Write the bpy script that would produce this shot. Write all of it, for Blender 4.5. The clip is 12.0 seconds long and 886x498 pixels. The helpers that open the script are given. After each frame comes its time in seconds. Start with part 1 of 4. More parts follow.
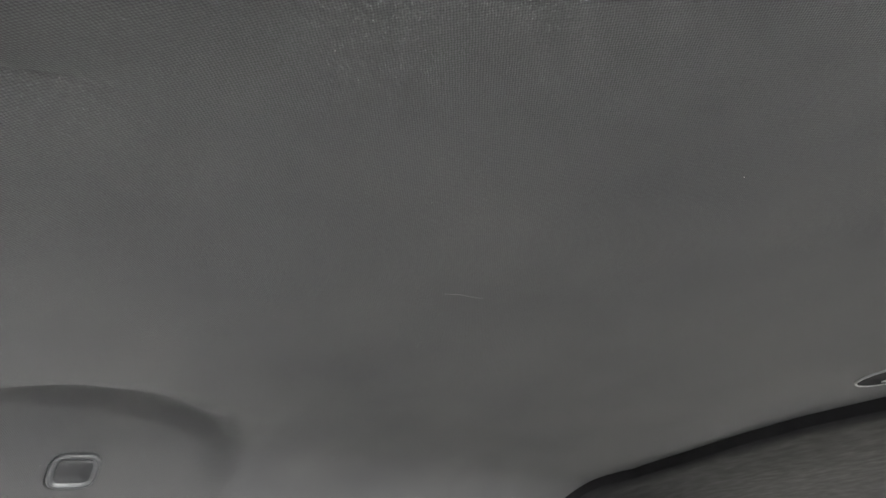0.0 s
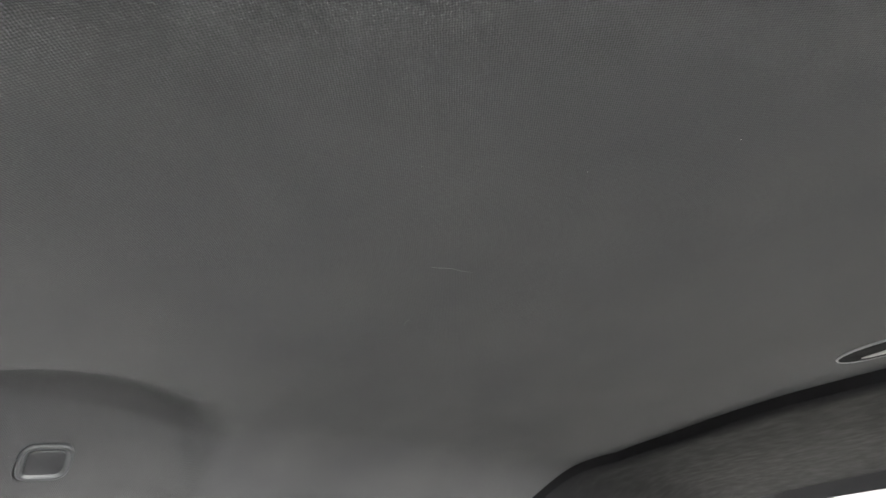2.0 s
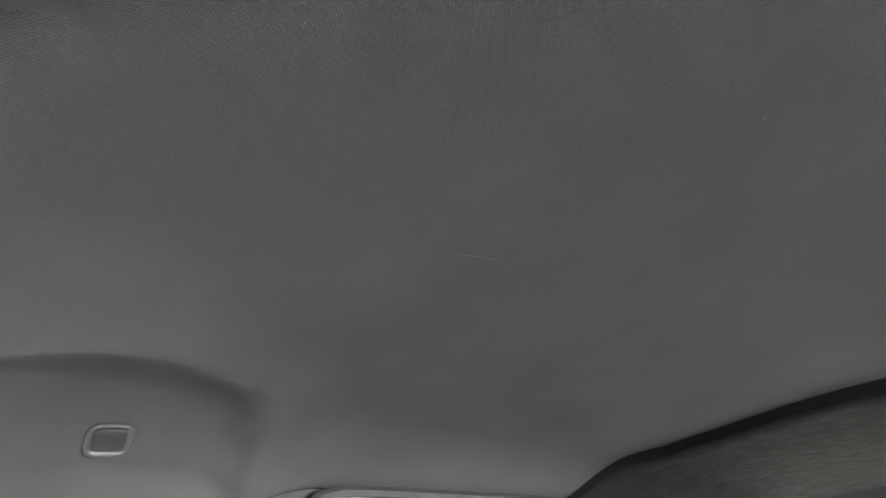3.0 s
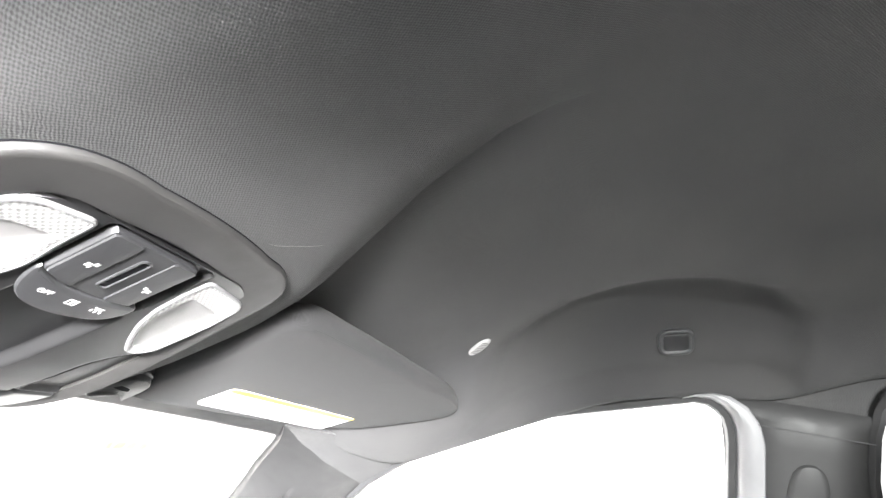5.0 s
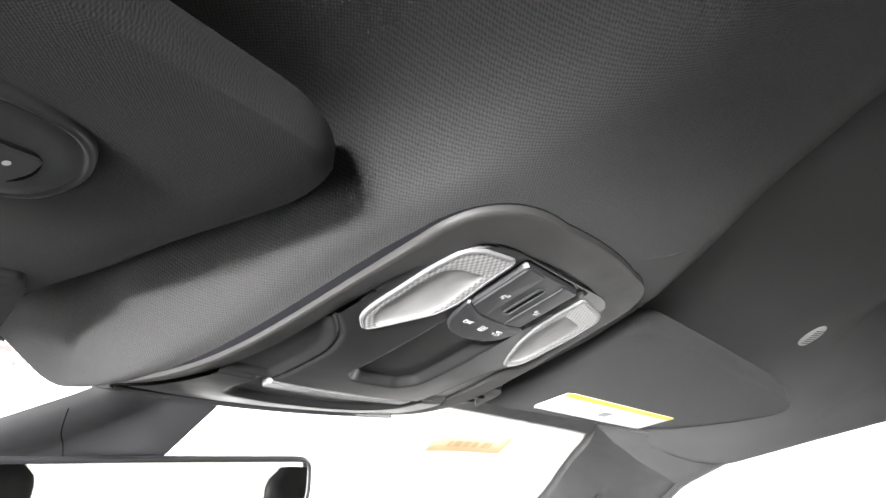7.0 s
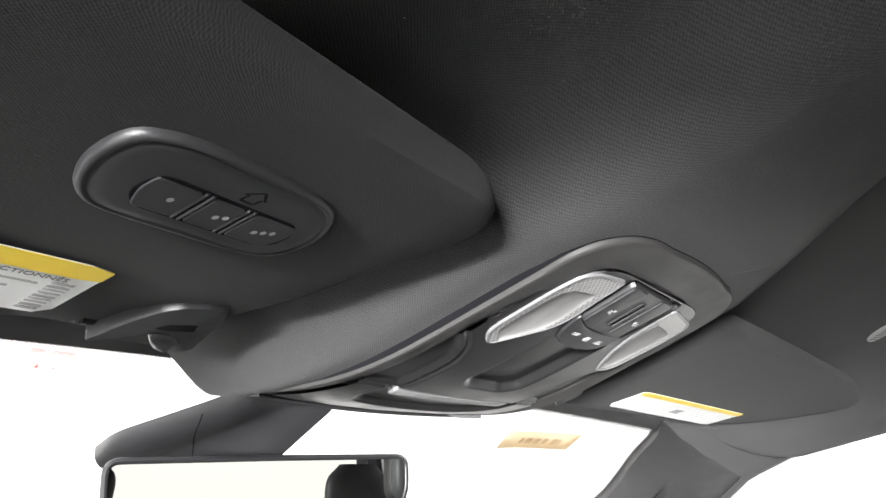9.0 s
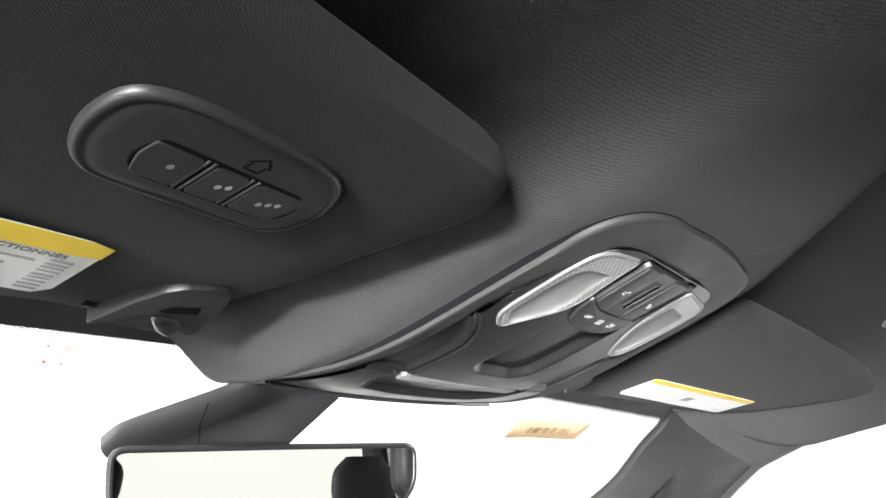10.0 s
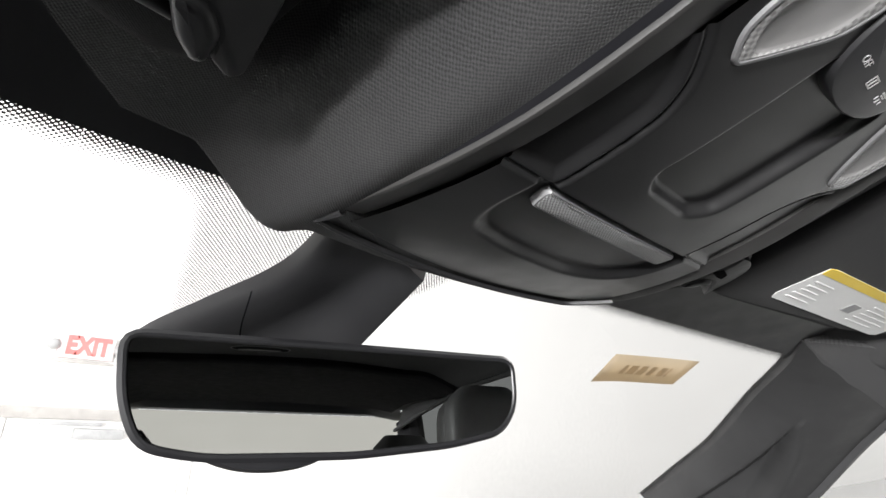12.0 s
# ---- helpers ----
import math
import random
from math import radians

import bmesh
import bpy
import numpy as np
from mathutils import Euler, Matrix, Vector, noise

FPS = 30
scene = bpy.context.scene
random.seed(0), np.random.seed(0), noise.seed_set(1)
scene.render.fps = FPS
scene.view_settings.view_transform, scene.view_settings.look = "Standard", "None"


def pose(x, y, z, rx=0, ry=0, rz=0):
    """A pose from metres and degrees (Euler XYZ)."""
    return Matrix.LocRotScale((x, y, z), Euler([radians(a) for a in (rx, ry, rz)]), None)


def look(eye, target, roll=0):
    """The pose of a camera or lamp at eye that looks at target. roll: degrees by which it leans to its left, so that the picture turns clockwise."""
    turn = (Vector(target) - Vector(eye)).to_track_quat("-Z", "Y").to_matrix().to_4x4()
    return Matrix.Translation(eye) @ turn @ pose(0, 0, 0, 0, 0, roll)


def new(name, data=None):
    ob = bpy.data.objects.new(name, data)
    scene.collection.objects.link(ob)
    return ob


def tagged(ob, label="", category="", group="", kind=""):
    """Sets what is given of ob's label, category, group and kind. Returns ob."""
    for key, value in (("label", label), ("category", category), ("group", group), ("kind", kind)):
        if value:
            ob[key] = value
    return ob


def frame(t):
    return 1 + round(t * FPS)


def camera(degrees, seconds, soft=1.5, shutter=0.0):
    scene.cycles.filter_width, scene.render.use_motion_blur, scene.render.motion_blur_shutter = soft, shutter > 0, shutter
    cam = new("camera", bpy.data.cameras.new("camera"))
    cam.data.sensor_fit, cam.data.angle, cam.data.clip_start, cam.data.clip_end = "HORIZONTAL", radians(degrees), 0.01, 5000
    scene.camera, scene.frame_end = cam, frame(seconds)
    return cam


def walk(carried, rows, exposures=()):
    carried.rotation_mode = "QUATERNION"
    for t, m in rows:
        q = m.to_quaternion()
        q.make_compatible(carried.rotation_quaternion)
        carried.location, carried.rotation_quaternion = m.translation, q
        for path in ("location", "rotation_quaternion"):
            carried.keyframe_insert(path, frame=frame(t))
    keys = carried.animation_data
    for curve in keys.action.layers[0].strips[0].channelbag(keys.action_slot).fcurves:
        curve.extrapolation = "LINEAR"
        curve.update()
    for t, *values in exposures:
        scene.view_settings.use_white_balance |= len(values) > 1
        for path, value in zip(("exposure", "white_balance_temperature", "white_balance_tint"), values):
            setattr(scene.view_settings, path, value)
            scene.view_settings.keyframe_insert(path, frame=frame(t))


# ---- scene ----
cam = camera(77.9, 12.0)
PATH = [
    (0, pose(-0.1128, 0.3817, 1.3912, 122.7095, 4.1439, -132.5792)),
    (0.5, pose(-0.1000, 0.3571, 1.3709, 124.3216, 4.2503, -132.7546)),
    (1, pose(-0.0910, 0.3742, 1.3798, 123.2459, 4.8966, -133.8007)),
    (1.5, pose(-0.1033, 0.3753, 1.3798, 123.2648, 4.9604, -133.8402)),
    (2, pose(-0.0947, 0.3742, 1.3853, 121.9594, 5.6939, -134.1142)),
    (2.5, pose(-0.0853, 0.3775, 1.3790, 122.7294, 5.5920, -134.9071)),
    (4.3, pose(-0.2136, 0.3087, 1.3691, 112.7228, -3.5012, -93.0515)),
    (4.5, pose(-0.2132, 0.3452, 1.3630, 112.3819, -3.6694, -88.7634)),
    (5.0, pose(-0.2028, 0.3693, 1.3626, 110.8926, -4.3862, -76.2288)),
    (5.5, pose(-0.2004, 0.3953, 1.3618, 109.9787, -4.8688, -67.3064)),
    (6.0, pose(-0.1963, 0.4170, 1.3616, 109.1878, -5.2510, -60.7843)),
    (6.5, pose(-0.2099, 0.4256, 1.3570, 108.9276, -4.9277, -55.0211)),
    (7.0, pose(-0.2542, 0.4239, 1.3600, 108.5501, -4.6847, -51.0508)),
    (7.5, pose(-0.2858, 0.4179, 1.3629, 108.1894, -4.5856, -49.4177)),
    (7.7, pose(-0.3063, 0.4166, 1.3638, 107.9888, -4.5976, -48.6684)),
    (9.3, pose(-0.3192, 0.4344, 1.3581, 107.7953, -3.9482, -47.0443)),
    (9.5, pose(-0.3177, 0.4354, 1.3580, 107.4782, -3.8330, -46.9771)),
    (10.0, pose(-0.3135, 0.4402, 1.3539, 107.2571, -3.7457, -46.7062)),
    (10.5, pose(-0.2872, 0.4708, 1.3296, 107.1293, -3.5566, -46.2704)),
    (11.0, pose(-0.2543, 0.5381, 1.3047, 107.0680, -3.5522, -45.5363)),
    (11.5, pose(-0.2376, 0.5752, 1.2924, 106.9297, -3.5520, -44.7680)),
    (12.0, pose(-0.2464, 0.5845, 1.2835, 106.8167, -3.3617, -44.2062)),
]
EXPOSURES = [(0.0, 3.7), (1.0, 3.7), (2.5, 3.65), (4.3, 3.65), (4.5, 3.65), (5.0, 3.3), (5.5, 2.95), (6.0, 2.65), (6.5, 2.3), (7.0, 1.95), (7.5, 1.7), (9.5, 1.5), (10.5, 1.35), (11.0, 1.12), (11.5, 0.79), (12.0, 0.45)]
walk(cam, PATH, EXPOSURES)

# ---- world and light: a bright white hall all round the car ----
world = bpy.data.worlds.new("hall_light")
scene.world = world
world.use_nodes = True
wn = world.node_tree.nodes
wn["Background"].inputs["Color"].default_value = (1.0, 0.992, 0.996, 1)
wn["Background"].inputs["Strength"].default_value = 1.0

# unseen area lamps added outside the car to light headliner, console and seats


def fill_lamp(place, target, sx, sy, watts):
    la = bpy.data.lights.new("fill_lamp", "AREA")
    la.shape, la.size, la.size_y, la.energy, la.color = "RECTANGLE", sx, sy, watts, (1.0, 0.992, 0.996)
    new("fill_lamp", la).matrix_world = look(place, target)


fill_lamp((-4.2, -0.45, 0.82), (-0.13, 0.53, 1.47), 2.2, 0.7, 45.0)
fill_lamp((-4.2, -1.05, 1.42), (-0.13, 0.53, 1.46), 1.6, 0.55, 780.0)
fill_lamp((4.3, 0.9, 1.1), (0.15, 0.5, 1.42), 2.6, 1.0, 10.0)
fill_lamp((-3.6, 0.6, 3.5), (-1.2, 0.4, 0.6), 3.0, 1.2, 40.0)
fill_lamp((3.6, 0.5, 3.5), (0.4, 0.25, 0.7), 3.0, 1.2, 90.0)

# ---- materials ----


class Mat:
    """A small builder for node materials on object coordinates in metres."""

    def __init__(self, name, color, rough=0.5, metal=0.0, spec=0.5):
        self.m = bpy.data.materials.new(name)
        self.m.use_nodes = True
        self.t = self.m.node_tree
        self.b = self.t.nodes["Principled BSDF"]
        self.b.inputs["Base Color"].default_value = (*color, 1)
        self.b.inputs["Roughness"].default_value = rough
        self.b.inputs["Metallic"].default_value = metal
        self.b.inputs["Specular IOR Level"].default_value = spec
        self.color = color
        self.bump_last = None

    def node(self, kind, **kw):
        n = self.t.nodes.new(kind)
        for k, v in kw.items():
            n.inputs[k].default_value = v
        return n

    def link(self, a, b):
        self.t.links.new(a, b)

    def coords(self):
        return self.t.nodes.new("ShaderNodeTexCoord").outputs["Object"]

    def math(self, op, a, b=0.0):
        n = self.t.nodes.new("ShaderNodeMath")
        n.operation = op
        for i, v in enumerate((a, b)):
            if isinstance(v, (int, float)):
                n.inputs[i].default_value = v
            else:
                self.link(v, n.inputs[i])
        return n.outputs[0]

    def noise(self, scale, detail=3.0, vec=None):
        n = self.node("ShaderNodeTexNoise", Scale=scale, Detail=detail)
        self.link(vec or self.coords(), n.inputs["Vector"])
        return n.outputs["Fac"]

    def ramp(self, fac, a, b, lo=0.3, hi=0.7):
        r = self.t.nodes.new("ShaderNodeValToRGB")
        r.color_ramp.elements[0].position, r.color_ramp.elements[1].position = lo, hi
        r.color_ramp.elements[0].color, r.color_ramp.elements[1].color = (*a, 1), (*b, 1)
        self.link(fac, r.inputs[0])
        return r.outputs[0]

    def mix(self, fac, a, b, mode="MIX"):
        n = self.t.nodes.new("ShaderNodeMixRGB")
        n.blend_type = mode
        for i, v in ((0, fac), (1, a), (2, b)):
            if isinstance(v, (int, float)):
                n.inputs[i].default_value = v
            elif isinstance(v, tuple):
                n.inputs[i].default_value = (*v, 1)
            else:
                self.link(v, n.inputs[i])
        return n.outputs[0]

    def base(self, sock):
        self.link(sock, self.b.inputs["Base Color"])

    def bump(self, height, strength=0.3, dist=0.001):
        n = self.node("ShaderNodeBump", Strength=strength, Distance=dist)
        self.link(height, n.inputs["Height"])
        if self.bump_last:
            self.link(self.bump_last, n.inputs["Normal"])
        self.link(n.outputs[0], self.b.inputs["Normal"])
        self.bump_last = n.outputs[0]


def fabric(name, dark, light, pitch, strength, lint=True, sheen=0.04):
    m = Mat(name, light, 0.95, 0, 0.15)
    sep = m.t.nodes.new("ShaderNodeSeparateXYZ")
    wob = m.node("ShaderNodeTexNoise", Scale=300.0, Detail=1.0)
    m.link(m.coords(), wob.inputs["Vector"])
    off = m.t.nodes.new("ShaderNodeVectorMath")
    off.operation = "MULTIPLY_ADD"
    off.inputs[1].default_value = (pitch * 0.65,) * 3
    m.link(wob.outputs["Color"], off.inputs[0])
    m.link(m.coords(), off.inputs[2])
    m.link(off.outputs[0], sep.inputs[0])
    k = 2 * math.pi / pitch
    sx = m.math("SINE", m.math("MULTIPLY", sep.outputs[0], k))
    sy = m.math("SINE", m.math("MULTIPLY", sep.outputs[1], k))
    w = m.math("ADD", m.math("MULTIPLY", m.math("MULTIPLY", sx, sy), 0.5), 0.5)
    col = m.ramp(w, dark, light, 0.1, 0.75)
    fuzz = m.noise(900.0, 2.0)
    col = m.mix(0.35, col, m.ramp(fuzz, (0.45, 0.45, 0.45), (1, 1, 1)), "MULTIPLY")
    wear = m.ramp(m.noise(9.0, 4.0), (0.86, 0.86, 0.87), (1.06, 1.05, 1.03))
    col = m.mix(1.0, col, wear, "MULTIPLY")
    if lint:
        v = m.node("ShaderNodeTexVoronoi", Scale=85.0)
        m.link(m.coords(), v.inputs["Vector"])
        spot = m.ramp(v.outputs["Distance"], (0.5, 0.48, 0.44), (0, 0, 0), 0.018, 0.026)
        keep = m.ramp(m.noise(40.0, 1.0), (0, 0, 0), (1, 1, 1), 0.62, 0.66)
        col = m.mix(1.0, col, m.mix(1.0, spot, keep, "MULTIPLY"), "ADD")
    m.base(col)
    m.bump(w, strength, pitch * 0.25)
    m.bump(fuzz, 0.25, 0.0004)
    m.b.inputs["Sheen Weight"].default_value = sheen
    m.b.inputs["Sheen Roughness"].default_value = 0.6
    return m.m


def plastic(name, color, rough=0.5, grain=0.2, scale=1400.0, vary=0.12, spec=0.45):
    m = Mat(name, color, rough, 0, spec)
    n = m.noise(scale, 2.0)
    big = m.noise(14.0, 3.0)
    lo = tuple(c * (1 - vary) for c in color)
    hi = tuple(min(1, c * (1 + vary)) for c in color)
    m.base(m.ramp(big, lo, hi))
    r = m.ramp(m.noise(35.0, 4.0), (rough * 0.85,) * 3, (min(1, rough * 1.15),) * 3)
    m.link(r, m.b.inputs["Roughness"])
    if grain:
        m.bump(n, grain, 0.0003)
    return m.m


M_HEADLINER = fabric("charcoal_woven_headliner", (0.032, 0.032, 0.0325), (0.059, 0.059, 0.0597), 0.0017, 0.45)
M_VISOR = fabric("charcoal_knit_visor", (0.0125, 0.0125, 0.0130), (0.0225, 0.0225, 0.0230), 0.0011, 0.25)
M_PLASTIC = plastic("charcoal_moulded_plastic", (0.0100, 0.0100, 0.0103), 0.33, 0.12, 1400.0, 0.12, 0.5)
M_BEZEL = plastic("satin_grey_plastic", (0.029, 0.0283, 0.0277), 0.50, 0.12, 1400.0, 0.12, 0.28)
M_BUTTON = plastic("smooth_dark_button_plastic", (0.020, 0.020, 0.0212), 0.42, 0.06)
M_PILLAR = plastic("grained_pillar_plastic", (0.021, 0.021, 0.0213), 0.55, 0.35, 900.0, 0.12, 0.3)
# near-black for joints and relief, and for shade painted into gaps and recesses
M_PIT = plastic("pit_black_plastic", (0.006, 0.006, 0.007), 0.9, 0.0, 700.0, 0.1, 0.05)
M_BLACK = plastic("black_plastic", (0.011, 0.011, 0.012), 0.40, 0.08, 1400.0, 0.12, 0.35)
M_DULL = plastic("dull_black_trim", (0.009, 0.0088, 0.0095), 0.95, 0.3, 700.0, 0.1, 0.08)
M_RUBBER = plastic("rubber_seal", (0.022, 0.022, 0.023), 0.7, 0.1)
# door frame tone lightened to paint in light from outside
M_FRAME_LIT = plastic("door_frame_lit_tone", (0.17, 0.17, 0.175), 0.35, 0.0)
M_LABEL = plastic("label_paper", (0.66, 0.66, 0.65), 0.5, 0.05, 600.0, 0.05)
M_YELLOW = plastic("label_yellow", (0.72, 0.52, 0.05), 0.5, 0.0, 600.0, 0.06)
M_INK = plastic("label_ink", (0.10, 0.10, 0.10), 0.6, 0.0)
M_GREYINK = plastic("label_grey_ink", (0.28, 0.28, 0.28), 0.6, 0.0)
M_FAINTINK = plastic("label_faint_ink", (0.66, 0.66, 0.66), 0.6, 0.0)
M_MARK = plastic("white_print", (0.34, 0.34, 0.34), 0.5, 0.0)
M_CHROME = Mat("bright_chrome", (0.85, 0.85, 0.86), 0.12, 1.0).m
M_SATIN = Mat("satin_clear_rim", (0.13, 0.13, 0.132), 0.35, 0.0).m
M_SCUFF = plastic("pale_lint", (0.13, 0.13, 0.125), 0.9, 0.0)
M_CAP = plastic("grey_cap_plastic", (0.042, 0.043, 0.045), 0.45, 0.1)
M_MIC = plastic("mid_grey_cover", (0.30, 0.30, 0.295), 0.6, 0.1)
M_PAPER = plastic("tan_paper", (0.40, 0.365, 0.30), 0.8, 0.2, 300.0, 0.1)
M_PAPERINK = plastic("faint_marker", (0.34, 0.29, 0.215), 0.8, 0.0)


def translucent(m, share, tone):
    t = m.node_tree
    b = t.nodes["Principled BSDF"]
    tl = t.nodes.new("ShaderNodeBsdfTranslucent")
    tl.inputs[0].default_value = (*tone, 1)
    mx = t.nodes.new("ShaderNodeMixShader")
    mx.inputs[0].default_value = share
    t.links.new(b.outputs[0], mx.inputs[1])
    t.links.new(tl.outputs[0], mx.inputs[2])
    t.links.new(mx.outputs[0], t.nodes["Material Output"].inputs[0])


translucent(M_PAPER, 0.7, (0.66, 0.565, 0.43))
translucent(M_PAPERINK, 0.7, (0.60, 0.508, 0.38))
M_LEATHER = plastic("grey_leather", (0.058, 0.058, 0.058), 0.55, 0.5, 450.0, 0.1)
M_SEAT = plastic("grey_seat_leather", (0.10, 0.098, 0.096), 0.55, 0.5, 450.0, 0.1)
M_MESH = plastic("dark_perforated_leather", (0.030, 0.029, 0.029), 0.6, 0.8, 300.0, 0.2)
M_WALL = plastic("white_painted_wall", (0.74, 0.73, 0.715), 0.9, 0.1, 60.0, 0.03)
M_FLOOR = plastic("pale_polished_floor", (0.52, 0.52, 0.51), 0.25, 0.02, 30.0, 0.1)
M_TRIM = plastic("warm_grey_door_frame", (0.42, 0.40, 0.38), 0.5, 0.0)
M_CLOSER = plastic("grey_metal_closer", (0.38, 0.38, 0.38), 0.4, 0.0)
M_RED = plastic("red_sign_letter", (0.75, 0.20, 0.19), 0.5, 0.0)
# pink tint puts the red glow into the white body's colour
M_SIGN = plastic("white_sign_body_red_glow", (0.66, 0.56, 0.56), 0.4, 0.0)


def mirror_material():
    m = Mat("silvered_mirror", (0.86, 0.88, 0.88), 0.01, 1.0)
    return m.m


def glass_material(name, tint=(0.99, 0.995, 0.99)):
    m = Mat(name, tint)
    t = m.t
    tr = t.nodes.new("ShaderNodeBsdfTransparent")
    tr.inputs[0].default_value = (*tint, 1)
    gl = t.nodes.new("ShaderNodeBsdfGlossy")
    gl.inputs["Roughness"].default_value = 0.0
    lw = t.nodes.new("ShaderNodeLayerWeight")
    fr = t.nodes.new("ShaderNodeMath")
    fr.operation = "MULTIPLY_ADD"
    pw = t.nodes.new("ShaderNodeMath")
    pw.operation = "POWER"
    pw.inputs[1].default_value = 4.0
    t.links.new(lw.outputs["Facing"], pw.inputs[0])
    t.links.new(pw.outputs[0], fr.inputs[0])
    fr.inputs[1].default_value, fr.inputs[2].default_value = 0.06, 0.008
    mx = t.nodes.new("ShaderNodeMixShader")
    t.links.new(fr.outputs[0], mx.inputs[0])
    t.links.new(tr.outputs[0], mx.inputs[1])
    t.links.new(gl.outputs[0], mx.inputs[2])
    t.links.new(mx.outputs[0], t.nodes["Material Output"].inputs[0])
    return m.m


def frit_material():
    """Black ceramic dots on glass whose size follows the print's density, with clear glass between."""
    m = Mat("dotted_ceramic_band", (0.02, 0.02, 0.02), 0.5)
    t = m.t
    sep = t.nodes.new("ShaderNodeSeparateXYZ")
    m.link(m.coords(), sep.inputs[0])
    k = 2 * math.pi / 0.0020
    a = m.math("COSINE", m.math("MULTIPLY", m.math("ADD", sep.outputs[0], sep.outputs[1]), k * 0.7071))
    b = m.math("COSINE", m.math("MULTIPLY", m.math("SUBTRACT", sep.outputs[0], sep.outputs[1]), k * 0.7071))
    den = t.nodes.new("ShaderNodeUVMap")
    den.uv_map = "density"
    split = t.nodes.new("ShaderNodeSeparateXYZ")
    m.link(den.outputs[0], split.inputs[0])
    level = m.math("SUBTRACT", 2.0, m.math("MULTIPLY", split.outputs[0], 4.0))
    dot = m.math("GREATER_THAN", m.math("ADD", a, b), level)
    tr = t.nodes.new("ShaderNodeBsdfTransparent")
    mx = t.nodes.new("ShaderNodeMixShader")
    m.link(dot, mx.inputs[0])
    m.link(tr.outputs[0], mx.inputs[1])
    m.link(m.b.outputs[0], mx.inputs[2])
    m.link(mx.outputs[0], t.nodes["Material Output"].inputs[0])
    return m.m


def lens_material(name, dots):
    m = Mat(name, (0.5, 0.5, 0.49), 0.22, 0, 0.6)
    if dots:
        sep = m.t.nodes.new("ShaderNodeSeparateXYZ")
        m.link(m.coords(), sep.inputs[0])
        k = 2 * math.pi / 0.0034
        sx = m.math("SINE", m.math("MULTIPLY", sep.outputs[0], k))
        sy = m.math("SINE", m.math("MULTIPLY", sep.outputs[1], k))
        w = m.math("ADD", m.math("MULTIPLY", m.math("MULTIPLY", sx, sy), 0.5), 0.5)
        m.base(m.ramp(w, (0.15, 0.148, 0.146), (0.27, 0.268, 0.263), 0.25, 0.7))
        m.bump(w, 0.3, 0.0005)
    else:
        m.base(m.ramp(m.noise(30.0, 2.0), (0.135, 0.132, 0.130), (0.205, 0.202, 0.200)))
        m.b.inputs["Roughness"].default_value = 0.55
    m.b.inputs["Coat Weight"].default_value = 0.03
    m.b.inputs["Coat Roughness"].default_value = 0.05
    return m.m


def ribbed_material():
    m = Mat("ribbed_light_guide", (0.5, 0.5, 0.5), 0.3, 0, 0.6)
    sep = m.t.nodes.new("ShaderNodeSeparateXYZ")
    m.link(m.coords(), sep.inputs[0])
    k = 2 * math.pi / 0.0021
    sx = m.math("SINE", m.math("MULTIPLY", sep.outputs[0], k))
    sy = m.math("SINE", m.math("MULTIPLY", sep.outputs[1], k))
    w = m.math("ADD", m.math("MULTIPLY", m.math("MULTIPLY", sx, sy), 0.5), 0.5)
    m.base(m.ramp(w, (0.07, 0.07, 0.07), (0.24, 0.24, 0.24), 0.3, 0.7))
    m.bump(w, 0.6, 0.0006)
    return m.m


M_MIRROR = mirror_material()
M_GLASS = glass_material("window_glass")
M_TINTED = glass_material("tinted_rear_glass", (0.42, 0.41, 0.375))
M_PRIVACY = glass_material("dark_privacy_glass", (0.13, 0.133, 0.13))
M_FRIT = frit_material()
M_LENS_DOTS = lens_material("prismatic_lens_border", True)
M_LENS = lens_material("clear_lens_centre", False)
M_RIB = ribbed_material()

# ---- geometry helpers ----
# The car leans seven degrees against its own drawing axes; G takes a drawing place into the world.
PIV = Vector((0, 0.4, 1.40))
G = Matrix.Translation(PIV) @ Matrix.Rotation(radians(7.0), 4, "X") @ Matrix.Translation(-PIV)


def part(name, bm, material, parent=None, label="", smooth=True, inside=True):
    if inside:
        bm.transform(G)
    bmesh.ops.recalc_face_normals(bm, faces=bm.faces[:])
    me = bpy.data.meshes.new(name)
    bm.to_mesh(me)
    bm.free()
    me.materials.append(material)
    for p in me.polygons:
        p.use_smooth = smooth
    if smooth:
        me.set_sharp_from_angle(angle=radians(38))
    ob = new(name, me)
    if parent:
        ob.parent = parent
        ob.matrix_parent_inverse = parent.matrix_world.inverted()
    if label:
        tagged(ob, label)
    return ob


def thing(name, place, label, category, group="", kind=""):
    ob = new(name)
    ob.empty_display_size = 0.03
    ob.matrix_world = Matrix.Translation(G @ Vector(place))
    bpy.context.view_layer.update()
    return tagged(ob, label, category, group, kind)


def loft(rings, closed=True, cap0=False, cap1=True, bm=None):
    """Quads between rings of places; caps are fans."""
    bm = bm or bmesh.new()
    vs = [[bm.verts.new(p) for p in r] for r in rings]
    n = len(vs[0])
    for a, b in zip(vs, vs[1:]):
        for i in range(n if closed else n - 1):
            j = (i + 1) % n
            bm.faces.new((a[i], a[j], b[j], b[i]))
    for want, r in ((cap0, vs[0]), (cap1, vs[-1])):
        if want:
            c = bm.verts.new(sum((v.co for v in r), Vector()) / n)
            for i in range(n):
                bm.faces.new((r[i], r[(i + 1) % n], c))
    return bm


def sheet(rows, bm=None):
    return loft(rows, closed=False, cap1=False, bm=bm)


